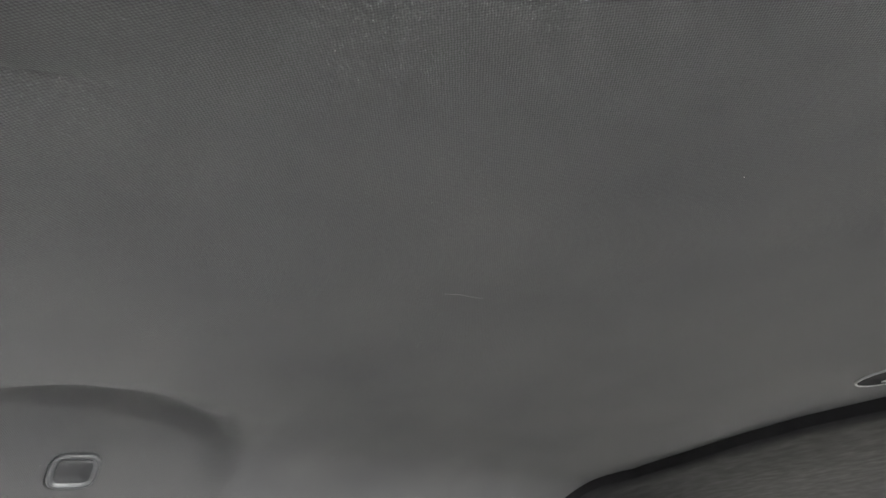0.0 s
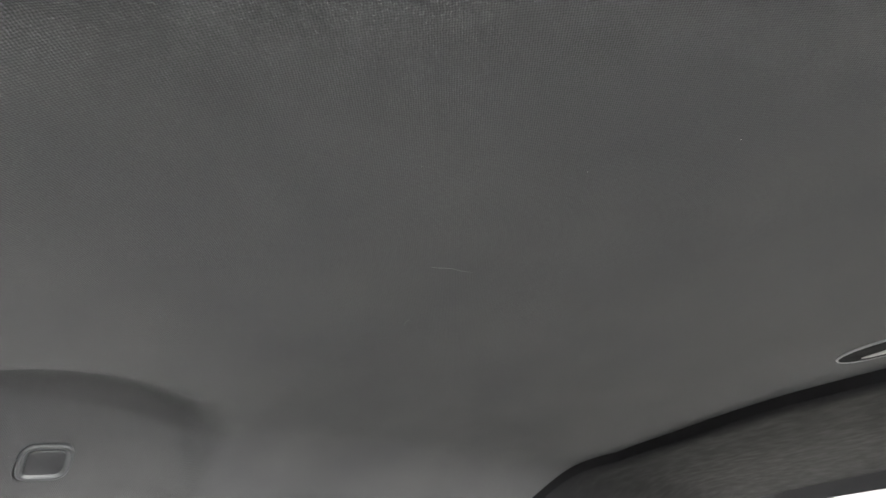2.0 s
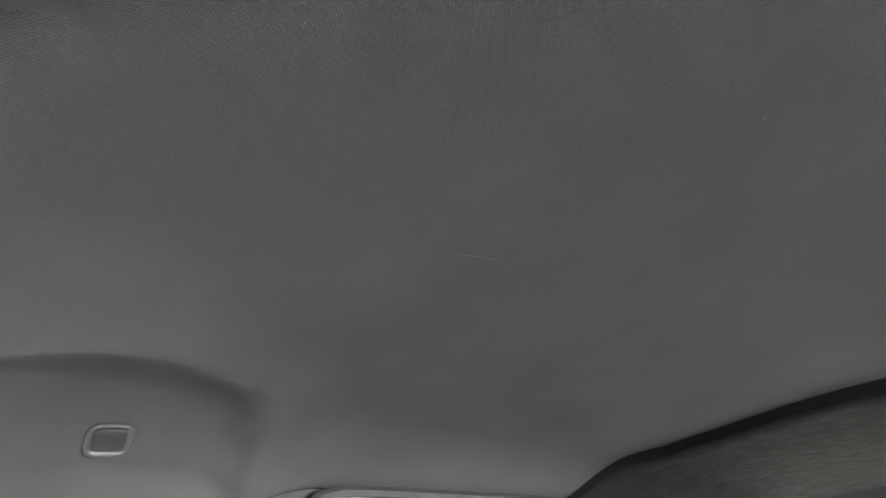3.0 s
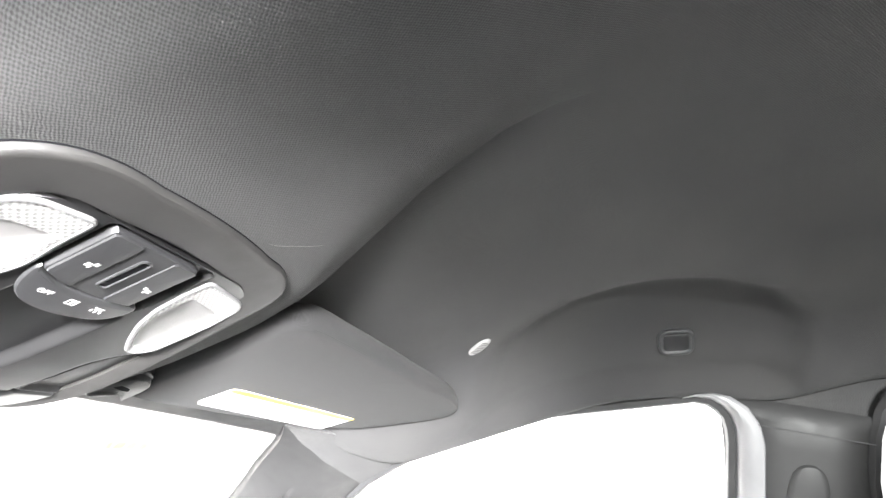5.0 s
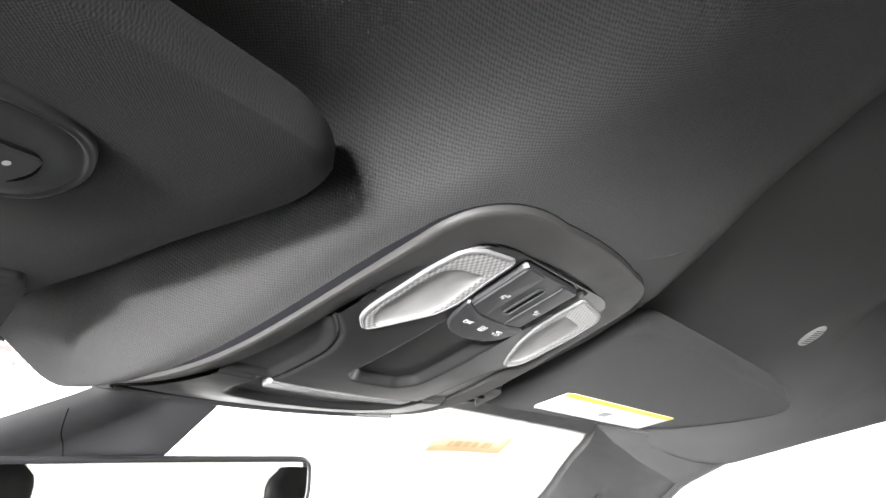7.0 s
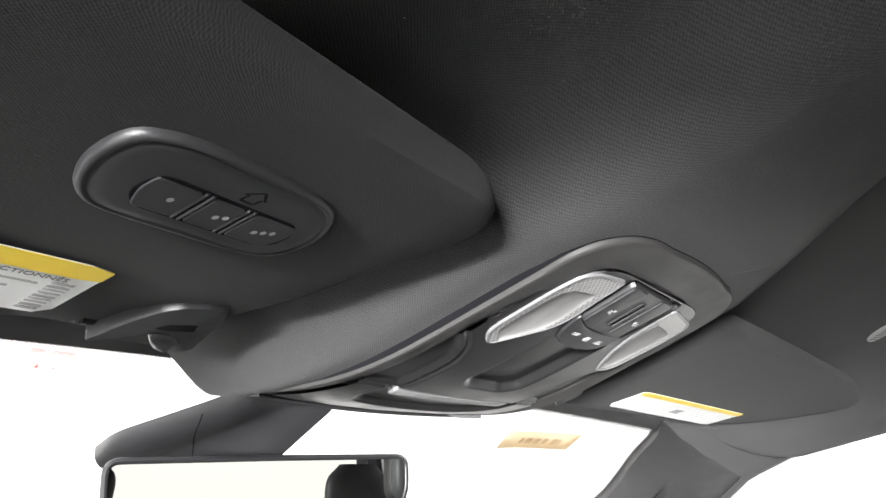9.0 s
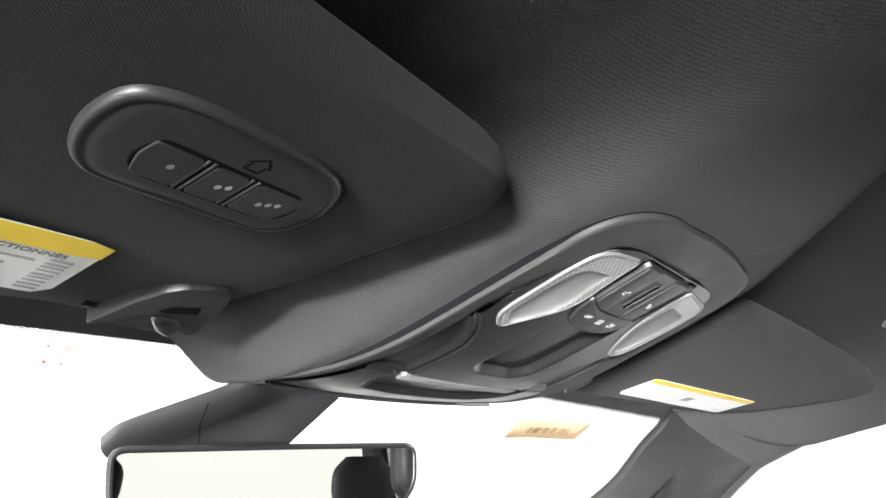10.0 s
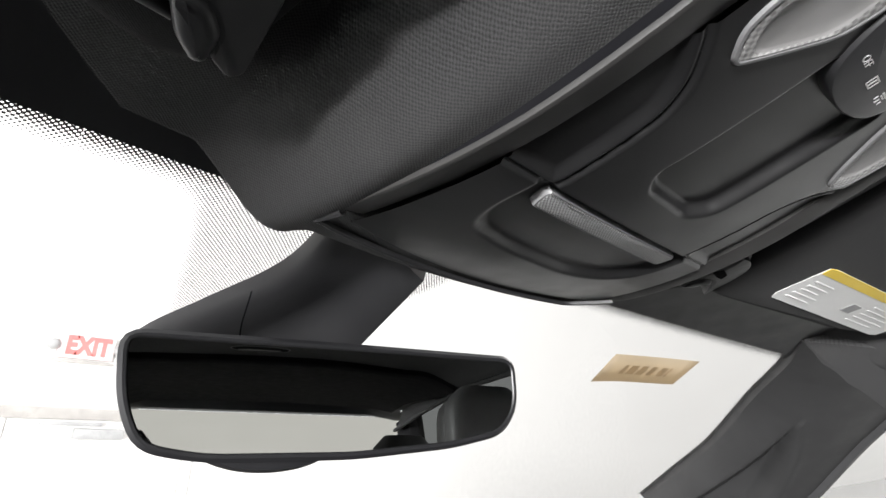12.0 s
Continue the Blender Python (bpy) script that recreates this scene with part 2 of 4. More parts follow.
def rounded(poly, times=3, closed=True):
    """Corner cutting."""
    p = [Vector(q) for q in poly]
    for _ in range(times):
        out = []
        for i in range(len(p)):
            a, b = p[i], p[(i + 1) % len(p)]
            out += [a * 0.75 + b * 0.25, a * 0.25 + b * 0.75]
        p = out
    return p


def fillet(poly, r, seg=5):
    """Rounds each corner of an outline with a small arc of about radius r."""
    p = [Vector(q) for q in poly]
    out = []
    for i in range(len(p)):
        a, b, c = p[i - 1], p[i], p[(i + 1) % len(p)]
        da, dc = a - b, c - b
        s = b + da * min(0.48, r / max(1e-9, da.length))
        e = b + dc * min(0.48, r / max(1e-9, dc.length))
        for k in range(seg + 1):
            t = k / seg
            out.append(s * (1 - t) ** 2 + b * 2 * t * (1 - t) + e * t * t)
    return out


def resample(poly, n):
    p = poly + [poly[0]]
    d = [0.0]
    for a, b in zip(p, p[1:]):
        d.append(d[-1] + (b - a).length)
    out, k = [], 0
    for i in range(n):
        s = d[-1] * i / n
        while d[k + 1] < s:
            k += 1
        f = (s - d[k]) / max(1e-9, d[k + 1] - d[k])
        out.append(p[k].lerp(p[k + 1], f))
    return out


def inset(poly, d):
    """Moves each corner of a closed outline inwards by d."""
    n = len(poly)
    area = sum(poly[i].x * poly[(i + 1) % n].y - poly[(i + 1) % n].x * poly[i].y for i in range(n))
    s = 1 if area > 0 else -1
    out = []
    for i in range(n):
        t = (poly[(i + 1) % n] - poly[i - 1]).normalized()
        out.append(poly[i] + Vector((-t.y, t.x)) * d * s)
    return out


def towards(poly, d):
    """Moves each corner of an outline towards its middle by d."""
    c = sum(poly, Vector((0, 0))) / len(poly)
    return [p + (c - p).normalized() * d for p in poly]


def slab(outline, steps, fn, cap0=True, inset=inset):
    """A pad from an outline on a surface. steps: (inset, height) from its back to its face; fn takes (u, v, height) to a place."""
    rings = []
    for d, h in steps:
        r = inset(outline, d) if d else outline
        rings.append([fn(q.x, q.y, h) for q in r])
    return loft(rings, cap0=cap0, cap1=True)


def smooth01(a, b, x):
    t = np.clip((np.asarray(x, float) - a) / (b - a), 0, 1)
    return t * t * (3 - 2 * t)


def box(bm, lo, hi, m=None):
    r = bmesh.ops.create_cube(bm, size=1.0)
    c = [(a + b) / 2 for a, b in zip(lo, hi)]
    s = [b - a for a, b in zip(lo, hi)]
    for v in r["verts"]:
        v.co = Vector(c[i] + v.co[i] * s[i] for i in range(3))
        if m:
            v.co = m @ v.co
    return bm


def bevelled_box(lo, hi, w=0.004, seg=2):
    bm = box(bmesh.new(), lo, hi)
    bmesh.ops.bevel(bm, geom=bm.edges[:], offset=w, segments=seg, profile=0.5, affect="EDGES")
    return bm


def lettering(name, words, size, m, material, parent, align="CENTER", depth=0.0001, inside=True, bold=0.0):
    cu = bpy.data.curves.new(name, "FONT")
    cu.body, cu.size, cu.extrude, cu.align_x, cu.align_y = words, size, depth, align, "CENTER"
    cu.offset = bold
    tmp = new(name + "_line", cu)
    bpy.context.view_layer.update()
    me = bpy.data.meshes.new_from_object(tmp.evaluated_get(bpy.context.evaluated_depsgraph_get()))
    bpy.data.objects.remove(tmp)
    bm = bmesh.new()
    bm.from_mesh(me)
    bm.transform(m)
    bpy.data.meshes.remove(me)
    return part(name, bm, material, parent, smooth=False, inside=inside)


# ---- headliner ----
ROOF_Y = [-1.70, -1.45, -1.20, -0.90, -0.50, 0.00, 0.20, 0.28, 0.35, 0.42, 0.50, 0.57, 0.65, 0.75, 0.84]
ROOF_Z = [1.70, 1.742, 1.752, 1.728, 1.688, 1.630, 1.606, 1.594, 1.575, 1.543, 1.503, 1.467, 1.425, 1.378, 1.340]
SIDE_X = [0.0, 0.10, 0.20, 0.30, 0.40, 0.45, 0.48, 0.51, 0.535, 0.555, 0.575, 0.600]
SIDE_D = [0.0, 0.0010, 0.0040, 0.0090, 0.0165, 0.0240, 0.034, 0.056, 0.080, 0.100, 0.113, 0.120]


def spline(xs, ys, x):
    """Monotone-looking cubic through points, on arrays."""
    xs, ys, x = np.asarray(xs, float), np.asarray(ys, float), np.asarray(x, float)
    m = np.gradient(ys, xs)
    i = np.clip(np.searchsorted(xs, x) - 1, 0, len(xs) - 2)
    h = xs[i + 1] - xs[i]
    t = np.clip((x - xs[i]) / h, 0, 1)
    return ((1 + 2 * t) * (1 - t) ** 2 * ys[i] + t * (1 - t) ** 2 * h * m[i]
            + t * t * (3 - 2 * t) * ys[i + 1] + t * t * (t - 1) * h * m[i + 1])


TAN31 = math.tan(radians(31))


def console_z(y):
    return 1.378 - (y - 0.638) * TAN31


def ridge_x(y):
    return np.interp(y, [0.30, 0.40, 0.43, 0.48, 0.53, 0.57, 0.61, 0.66, 0.75, 0.84], [0.02, 0.035, 0.047, 0.075, 0.118, 0.150, 0.168, 0.178, 0.172, 0.165])


def bezel_x(y):
    """Outer edge of the console's bezel on the driver's side."""
    return np.interp(y, [0.54, 0.59, 0.64, 0.69, 0.74, 0.79], [0.094, 0.099, 0.1045, 0.112, 0.121, 0.128])


def headliner_z(x, y):
    """Height of the headliner's face, with the swelling round the console."""
    left = smooth01(-0.035, 0.035, -np.asarray(x, float))
    x, y = np.abs(np.asarray(x, float)), np.asarray(y, float)
    less = (1 - 0.45 * smooth01(0.5, 1.2, -y)) * (1 - 0.32 * (1 - smooth01(0.0, 0.17, y))) * (1 - 0.55 * smooth01(0.60, 0.76, y))
    base = spline(ROOF_Y, ROOF_Z, y) - spline(SIDE_X, SIDE_D, x) * less
    curl = np.maximum(0, (y - 0.655) / 0.857) ** 2 * 1.3
    low = console_z(y) + 0.0020 + 0.35 * x * x + curl * (1 - 0.12 * left * smooth01(0.112, 0.135, x)) - 0.006 * left * np.exp(-((x - 0.150) / 0.026) ** 2) * smooth01(0.44, 0.64, y) + 0.002 * left * np.exp(-((x - bezel_x(y)) / 0.011) ** 2) * smooth01(0.50, 0.60, y)
    k = 0.012
    low = base - k * np.log1p(np.exp((base - low) / k))
    near = np.interp(y, [0.36, 0.42, 0.47, 0.51, 0.55, 0.60, 0.84], [0.0, 0.008, 0.030, 0.062, 0.098, 0.114, 0.124])
    far = ridge_x(y) + np.interp(y, [0.36, 0.45, 0.55, 0.84], [0.030, 0.020, 0.012, 0.012])
    # on the driver's side the swelling runs straight back as a round shoulder
    near_d = np.interp(y, [0.34, 0.42, 0.47, 0.52, 0.60, 0.84], [0.054, 0.064, 0.074, 0.084, 0.100, 0.122])
    far_d = near_d + np.interp(y, [0.34, 0.45, 0.55, 0.70, 0.84], [0.062, 0.052, 0.050, 0.064, 0.070])
    s_p = np.cos(np.clip((x - near + 0.014) / (far - near + 0.014), 0, 1) ** 1.35 * math.pi / 2) ** 0.95 * smooth01(0.355, 0.455, y)
    s_d = np.cos(np.clip((x - near_d) / (far_d - near_d), 0, 1) ** 1.15 * math.pi / 2) ** 1.0 * smooth01(0.32, 0.45, y)
    z = base + (low - base) * (s_p + (s_d - s_p) * left)
    # the swelling is slightly hollow between its two ridges
    z = z + 0.016 * (1 - smooth01(0.0, 0.110, x)) * smooth01(0.37, 0.44, y) * (1 - smooth01(0.45, 0.545, y))
    # hollow in the roof between the driver's visor and the shoulder
    z = z + 0.026 * left * np.exp(-((x - 0.185) / 0.055) ** 2) * smooth01(0.30, 0.46, y) * (1 - smooth01(0.60, 0.74, y))
    # shallow fields round the hand-hold mounts, stepped up from the roof
    edge = np.interp(y, [0.12, 0.139, 0.184, 0.25, 0.315, 0.403, 0.44, 0.474, 0.508, 0.54], [0.53, 0.489, 0.432, 0.406, 0.398, 0.403, 0.425, 0.459, 0.51, 0.56])
    field = smooth01(-0.030, 0.070, x - edge) * (1 - smooth01(0.565, 0.597, x)) * smooth01(0.10, 0.18, y) * (1 - smooth01(0.44, 0.57, y))
    lip = smooth01(-0.17, 0.0, x - edge) * (1 - smooth01(0.56, 0.60, x)) * smooth01(-0.02, 0.16, y) * (1 - smooth01(0.44, 0.58, y))
    return z - 0.006 * lip + 0.038 * field


def build_headliner():
    ys = np.concatenate([np.linspace(-1.36, -0.1, 54), np.linspace(-0.08, 0.35, 60), np.linspace(0.355, 0.835, 330)])
    xs = np.unique(np.concatenate([np.linspace(0, 0.15, 106), np.linspace(0.15, 0.24, 26), np.linspace(0.24, 0.45, 24), np.linspace(0.45, 0.6, 26)]))
    xs = np.concatenate([-xs[:0:-1], xs])
    X, Y = np.meshgrid(xs, ys)
    Z = headliner_z(X, Y)
    # the front edge narrows to meet the pillars
    squeeze = 1 - 0.075 * smooth01(0.55, 0.80, Y)
    P = X * squeeze
    front = 0.836 - 0.33 * P * P
    Y = np.where(Y > 0.60, 0.60 + (Y - 0.60) * (front - 0.60) / (0.835 - 0.60), Y)
    Z = headliner_z(X, Y)
    # the board is cut back behind the console
    hole = inside_depth(P - CX, (Y - 0.638) / math.cos(radians(31)), console_outline(-0.116, 0.176, 0.0))
    # at the rear it runs up to the bezel's edge with a narrow gap
    edge = 1.378 - math.tan(radians(31)) * (Y - 0.638) + (0.30 * (P - CX) ** 2 + 0.0018) / math.cos(radians(31))
    Z = Z + (edge - Z) * smooth01(-0.026, -0.001, hole) * smooth01(0.0, 0.05, 0.60 - Y)
    Z = Z + 0.030 * smooth01(0.005, 0.011, hole)
    rows = [[Vector((P[j, i], Y[j, i], Z[j, i])) for i in range(len(xs))] for j in range(len(ys))]
    bm = sheet(rows)
    ob = part("ceiling", bm, M_HEADLINER)
    so = ob.modifiers.new("board", "SOLIDIFY")
    so.thickness, so.offset = 0.006, 1.0
    return tagged(ob, "charcoal woven fabric headliner with a swelling round the console", "ceiling", kind="structure")



# ---- overhead console ----
CX = 0.004
CO = Vector((CX, 0.638, 1.378))
CV = Vector((0, math.cos(radians(31)), -math.sin(radians(31))))
CN = Vector((0, -math.sin(radians(31)), -math.cos(radians(31))))


def swell(u, v):
    return -0.30 * u * u - 1.5 * max(0.0, v - 0.02) ** 2


def con(u, v, h=0.0):
    """Place on the console: u to the right, v forwards along it, h down into the cabin."""
    return CO + Vector((1, 0, 0)) * u + CV * v + CN * (h + swell(u, v))


def half_width(v, w):
    """Half the console's width at v, with round corners at the back."""
    full = float(np.interp(v, [-0.12, -0.06, 0.0, 0.06, 0.12, 0.175], [0.092, 0.098, 0.1035, 0.111, 0.120, 0.127])) - w
    return full


def console_outline(back, front, w, corner=0.045, n=200):
    pts = []
    for v in np.linspace(front, back + corner, 24):
        pts.append(Vector((half_width(v, w), v)))
    hw = half_width(back + corner, w)
    for a in np.linspace(0, math.pi / 2, 12)[1:]:
        c, s = math.cos(a), math.sin(a)
        pts.append(Vector((hw - 0.055 + 0.055 * c ** 0.8, back + corner - corner * s ** 0.9 + 0.0)))
    bowed = [Vector((x, back - 0.003 * (1 - (x / (hw - 0.055 + 1e-6)) ** 2))) for x in np.linspace(hw - 0.055, 0, 8)[1:]]
    pts += bowed
    left = [Vector((-p.x, p.y)) for p in reversed(pts[:-1])]
    pts = [Vector((p.x * (1 - 0.07 * float(smooth01(0.0, 0.09, -p.y))), p.y)) for p in pts] + left
    hw = half_width(front, w)
    for a in np.linspace(-1, 1, 40)[1:-1]:
        pts.append(Vector((hw * a, front + 0.014 * (1 - a * a) - 0.030 * max(0.0, (a - 0.72) / 0.28) ** 2 - 0.006 * max(0.0, (-a - 0.9) / 0.1) ** 2)))
    pts = [q for q in pts if not (q.x > hw - 0.020 and q.y > front - 0.020 - (hw - q.x) * 0.6)]
    return resample(pts, n)


def inside_depth(U, V, poly):
    """Distance inside a closed outline, negative outside."""
    P = np.array([(p[0], p[1]) for p in poly])
    best = np.full(U.shape, 9.0)
    inside = np.zeros(U.shape, bool)
    for (ax, ay), (bx, by) in zip(P, np.roll(P, -1, 0)):
        dx, dy = bx - ax, by - ay
        t = np.clip(((U - ax) * dx + (V - ay) * dy) / (dx * dx + dy * dy + 1e-12), 0, 1)
        best = np.minimum(best, np.hypot(U - ax - t * dx, V - ay - t * dy))
        cross = (ay > V) != (by > V)
        xi = ax + (V - ay) / (by - ay if by != ay else 1e-9) * dx
        inside ^= cross & (U < xi)
    return np.where(inside, best, -best)



SCOOP = fillet([(-0.0290, -0.034), (-0.0305, 0.002), (-0.0345, 0.046), (-0.024, 0.0555), (0.016, 0.0565), (0.0285, 0.046), (0.0305, 0.002), (0.0310, -0.034)], 0.006)
WELL = fillet([(-0.0385, -0.0890), (0.0305, -0.0890), (0.0315, -0.046), (0.026, -0.030), (-0.028, -0.030), (-0.0365, -0.046)], 0.003)
GRIP = fillet([(0.106, 0.0790), (0.0648, 0.0790), (0.0642, 0.026), (0.0706, 0.0106), (0.085, -0.003), (0.106, -0.012)], 0.007)
DISH = fillet([(-0.072, 0.066), (-0.0740, 0.108), (-0.066, 0.125), (-0.03, 0.132), (0.03, 0.133), (0.056, 0.125), (0.070, 0.107), (0.070, 0.066)], 0.012)
LENS_D = fillet([(-0.0655, 0.0005), (-0.0770, -0.0095), (-0.0790, -0.020), (-0.0775, -0.058), (-0.0745, -0.0755), (-0.0665, -0.0825), (-0.0415, -0.0868), (-0.0405, -0.066), (-0.0375, -0.046), (-0.0405, -0.0310), (-0.0560, -0.0110)], 0.0055)
LENS_P = fillet([(0.0685, 0.0005), (0.0800, -0.0040), (0.0835, -0.014), (0.0830, -0.050), (0.0785, -0.0735), (0.0700, -0.0790), (0.0335, -0.0845), (0.0335, -0.066), (0.0365, -0.046), (0.0440, -0.0290), (0.0570, -0.0110)], 0.0055)


def console_panel(name, v0, v1, rows, parent, label):
    V = np.linspace(v0, v1, rows)
    S = np.linspace(-1, 1, 221)
    bow = 0.016 if v1 > 0.1 else 0.0
    grid = []
    U2 = np.zeros((rows, len(S)))
    for j, v in enumerate(V):
        hw = half_width(v, 0.0165)
        back = v - (-0.0905)
        if back < 0.035:
            hw -= 0.035 * (1 - math.sqrt(max(0.0, 1 - (1 - back / 0.035) ** 2)))
        U2[j] = S * hw
    V2 = v0 + (V[:, None] - v0) * (1 + bow * (1 - S[None, :] ** 2) / (v1 - v0))
    H = np.zeros_like(U2)
    d = inside_depth(U2, V2, SCOOP)
    H -= 0.0065 * smooth01(-0.0008, 0.0060, d)
    for sgn in (1, -1):
        d = inside_depth(U2 * sgn, V2, GRIP)
        H -= 0.0045 * smooth01(-0.0005, 0.009, d)
        H -= 0.0022 * np.exp(-(d / 0.0014) ** 2)
    H -= 0.0060 * smooth01(-0.0004, 0.0014, inside_depth(U2, V2, WELL))
    for lens in (LENS_D, LENS_P):
        H = H - 0.016 * smooth01(0.0008, 0.0024, inside_depth(U2, V2, lens))
    d = inside_depth(U2, V2, DISH)
    H -= np.where(V2 > 0.078, 0.0055 * smooth01(-0.003, 0.006, d), 0)
    for j in range(rows):
        grid.append([con(U2[j, i], V2[j, i], H[j, i] + 0.0005) for i in range(len(S))])
    # turned-down rims at both ends make the seam deep
    grid.insert(0, [p - CN * 0.006 for p in grid[0]])
    grid.append([p - CN * 0.006 for p in grid[-1]])
    return part(name, sheet(grid), M_PLASTIC, parent, label)


def build_console():
    c = thing("overhead_console", con(0, 0.03, -0.01), "charcoal plastic overhead console with two map lights and switches", "overhead console")
    outer = console_outline(-0.116, 0.176, 0.0)
    ins = []
    cen = Vector((0, 0.03))
    for p in outer:
        rear = float(smooth01(0.03, 0.085, -p.y))
        ins.append(0.0160 + 0.0095 * rear - 0.0105 * float(smooth01(0.158, 0.176, p.y)))
    n = len(outer)
    inner_at = []
    nrm = []
    for i in range(n):
        t = (outer[(i + 1) % n] - outer[i - 1]).normalized()
        q = Vector((-t.y, t.x))
        if q.dot(cen - outer[i]) < 0:
            q = -q
        nrm.append(q)
    prof = [(0.0, -0.0012), (0.015, 0.0008), (0.05, 0.0020), (0.11, 0.0024), (0.18, 0.0023), (0.5, 0.0015), (0.93, 0.0004), (0.985, 0.0), (1.0, -0.0050)]
    rings = []
    for f, h in prof:
        # the arms lie lower and are dished more than the rear
        more = [(0.0009 + 0.0010 * float(smooth01(0.15, 0.95, f))) * float(smooth01(-0.07, 0.0, p.y)) for p in outer]
        rings.append([con(*(outer[i] + nrm[i] * ins[i] * f).to_2d(), h - more[i]) for i in range(n)])
    part("bezel", loft(rings, cap1=False), M_BEZEL, c, "satin grey bezel round the console")
    # ledge inside the rear of the bezel
    ledge = [i for i in range(n) if outer[i].y < -0.028]
    part("inner_ledge", sheet([[con(*(outer[i] + nrm[i] * (ins[i] + o)).to_2d(), h) for i in ledge] for o, h in ((-0.001, -0.0030), (0.006, -0.0026), (0.014, -0.0040))]), M_PLASTIC, c)
    # black strip painting in the shade of the thin gap between bezel and fabric
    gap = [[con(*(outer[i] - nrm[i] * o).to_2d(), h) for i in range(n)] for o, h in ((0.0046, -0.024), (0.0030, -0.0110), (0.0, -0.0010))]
    part("gap_shade", loft(gap, cap1=False), M_PIT, c)
    console_panel("main_panel", -0.0905, 0.0775, 190, c, "charcoal panel with a scooped centre")
    console_panel("front_panel", 0.0785, 0.1635, 90, c, "front panel with a shallow dish")
    bm = bmesh.new()
    loft([[con(q.x, q.y, -0.011) for q in inset(outer, 0.012)]], cap1=True, bm=bm)
    part("backing", bm, M_BLACK, c)
    for shape, mid in ((LENS_D, Vector((-0.0585, -0.038))), (LENS_P, Vector((0.0600, -0.037)))):
        out = resample(shape, 96)
        rim = [[con(q.x, q.y, h) for q in inset(out, d)] for d, h in ((0, -0.006), (0, 0.0010), (0.0006, 0.0019), (0.0018, 0.0021), (0.0026, 0.0014))]
        lens = part("map_light", loft(rim, cap1=False), M_SATIN, c, "clear map light lens")
        a = inset(out, 0.0022)
        b = [mid + Vector(((p.x - mid.x) * 0.70, (p.y - mid.y) * 0.70 + 0.0035)) for p in out]
        bm = loft([[con(q.x, q.y, 0.0016) for q in a], [con(*((p + q) / 2), 0.0019) for p, q in zip(a, b)], [con(q.x, q.y, 0.0014) for q in b]], cap1=False)
        part("dimpled_border", bm, M_LENS_DOTS, lens)
        # hollow reflector
        deep = mid + Vector((0, -0.009))
        rings = [[con(q.x, q.y, 0.0014) for q in b], [con(q.x, q.y, 0.0009) for q in inset(b, 0.0008)]]
        for f, h in ((0.90, 0.0006), (0.72, 0.0001), (0.48, -0.0003), (0.22, -0.0005)):
            rings.append([con(*(deep.lerp(q, f) if f < 0.8 else mid.lerp(q, f)), h) for q in b])
        part("reflector", loft(rings), M_LENS, lens, "satin reflector bowl")
    # reading-lamp rocker between the lenses, beside an open dark channel
    rk = resample(fillet([(-0.0355, -0.0875), (0.0185, -0.0875), (0.0190, -0.0450), (0.004, -0.0430), (-0.020, -0.0440), (-0.0340, -0.0490)], 0.002), 80)
    rocker = part("rocker_switch", slab(rk, [(0, -0.006), (0, 0.0018), (0.0006, 0.0026), (0.004, 0.0032)], con), M_BUTTON, c, "dark rocker switch for the map lights")
    for q in (((-0.0345, -0.0868), (-0.0180, -0.0868), (-0.0165, -0.0450), (-0.0330, -0.0495)), ((0.0020, -0.0868), (0.0178, -0.0868), (0.0183, -0.0458), (0.0030, -0.0438))):
        fac = resample(fillet(q, 0.0015), 40)
        part("rocker_face", slab(fac, [(0, 0.0028), (0.0004, 0.0038), (0.0015, 0.0040)], con), M_BUTTON, rocker)
    slot = resample(fillet([(-0.0098, -0.0790), (-0.0052, -0.0790), (-0.0046, -0.0530), (-0.0092, -0.0530)], 0.001), 32)
    part("slot_rim", slab(slot, [(-0.0012, 0.0028), (-0.0012, 0.0038), (-0.0008, 0.0041), (0.0, 0.0040), (0.0003, 0.0030)], con), M_BUTTON, rocker)
    part("finger_slot", slab(slot, [(0.0002, 0.0030), (0.0004, 0.0035)], con), M_PIT, rocker)
    # tongue with three buttons
    tg = resample(rounded([(-0.0375, -0.0515), (-0.0300, -0.0480), (-0.018, -0.0430), (0.004, -0.0420), (0.0270, -0.0465), (0.0275, -0.036), (0.021, -0.0245), (0.000, -0.0195), (-0.020, -0.0215), (-0.0315, -0.031)], 2), 80)
    tongue = part("button_tongue", slab(tg, [(0, -0.009), (0, 0.0012), (0.0008, 0.0024), (0.003, 0.0030)], con), M_BUTTON, c, "rounded dark tongue with three buttons")

    def face(u, v, h):
        m = Matrix((Vector((1, 0, 0)), -CV, CN)).transposed().to_4x4()
        m.translation = con(u, v, h)
        return m
    lettering("off_print", "OFF", 0.0044, face(-0.0195, -0.0355, 0.0031), M_MARK, tongue)

    def glyph(name, boxes, u, v, h, parent):
        bm = bmesh.new()
        for x0, y0, x1, y1 in boxes:
            box(bm, (x0, y0, 0), (x1, y1, 0.0002), face(u, v, h))
        part(name, bm, M_MARK, parent, smooth=False)
    door_glyph = [(-0.0026, -0.0026, -0.0020, 0.0020), (0.0020, -0.0026, 0.0026, 0.0020), (-0.0026, 0.0016, 0.0026, 0.0022), (-0.0026, -0.0026, 0.0026, -0.0020), (-0.0004, -0.0026, 0.0004, 0.0022)]
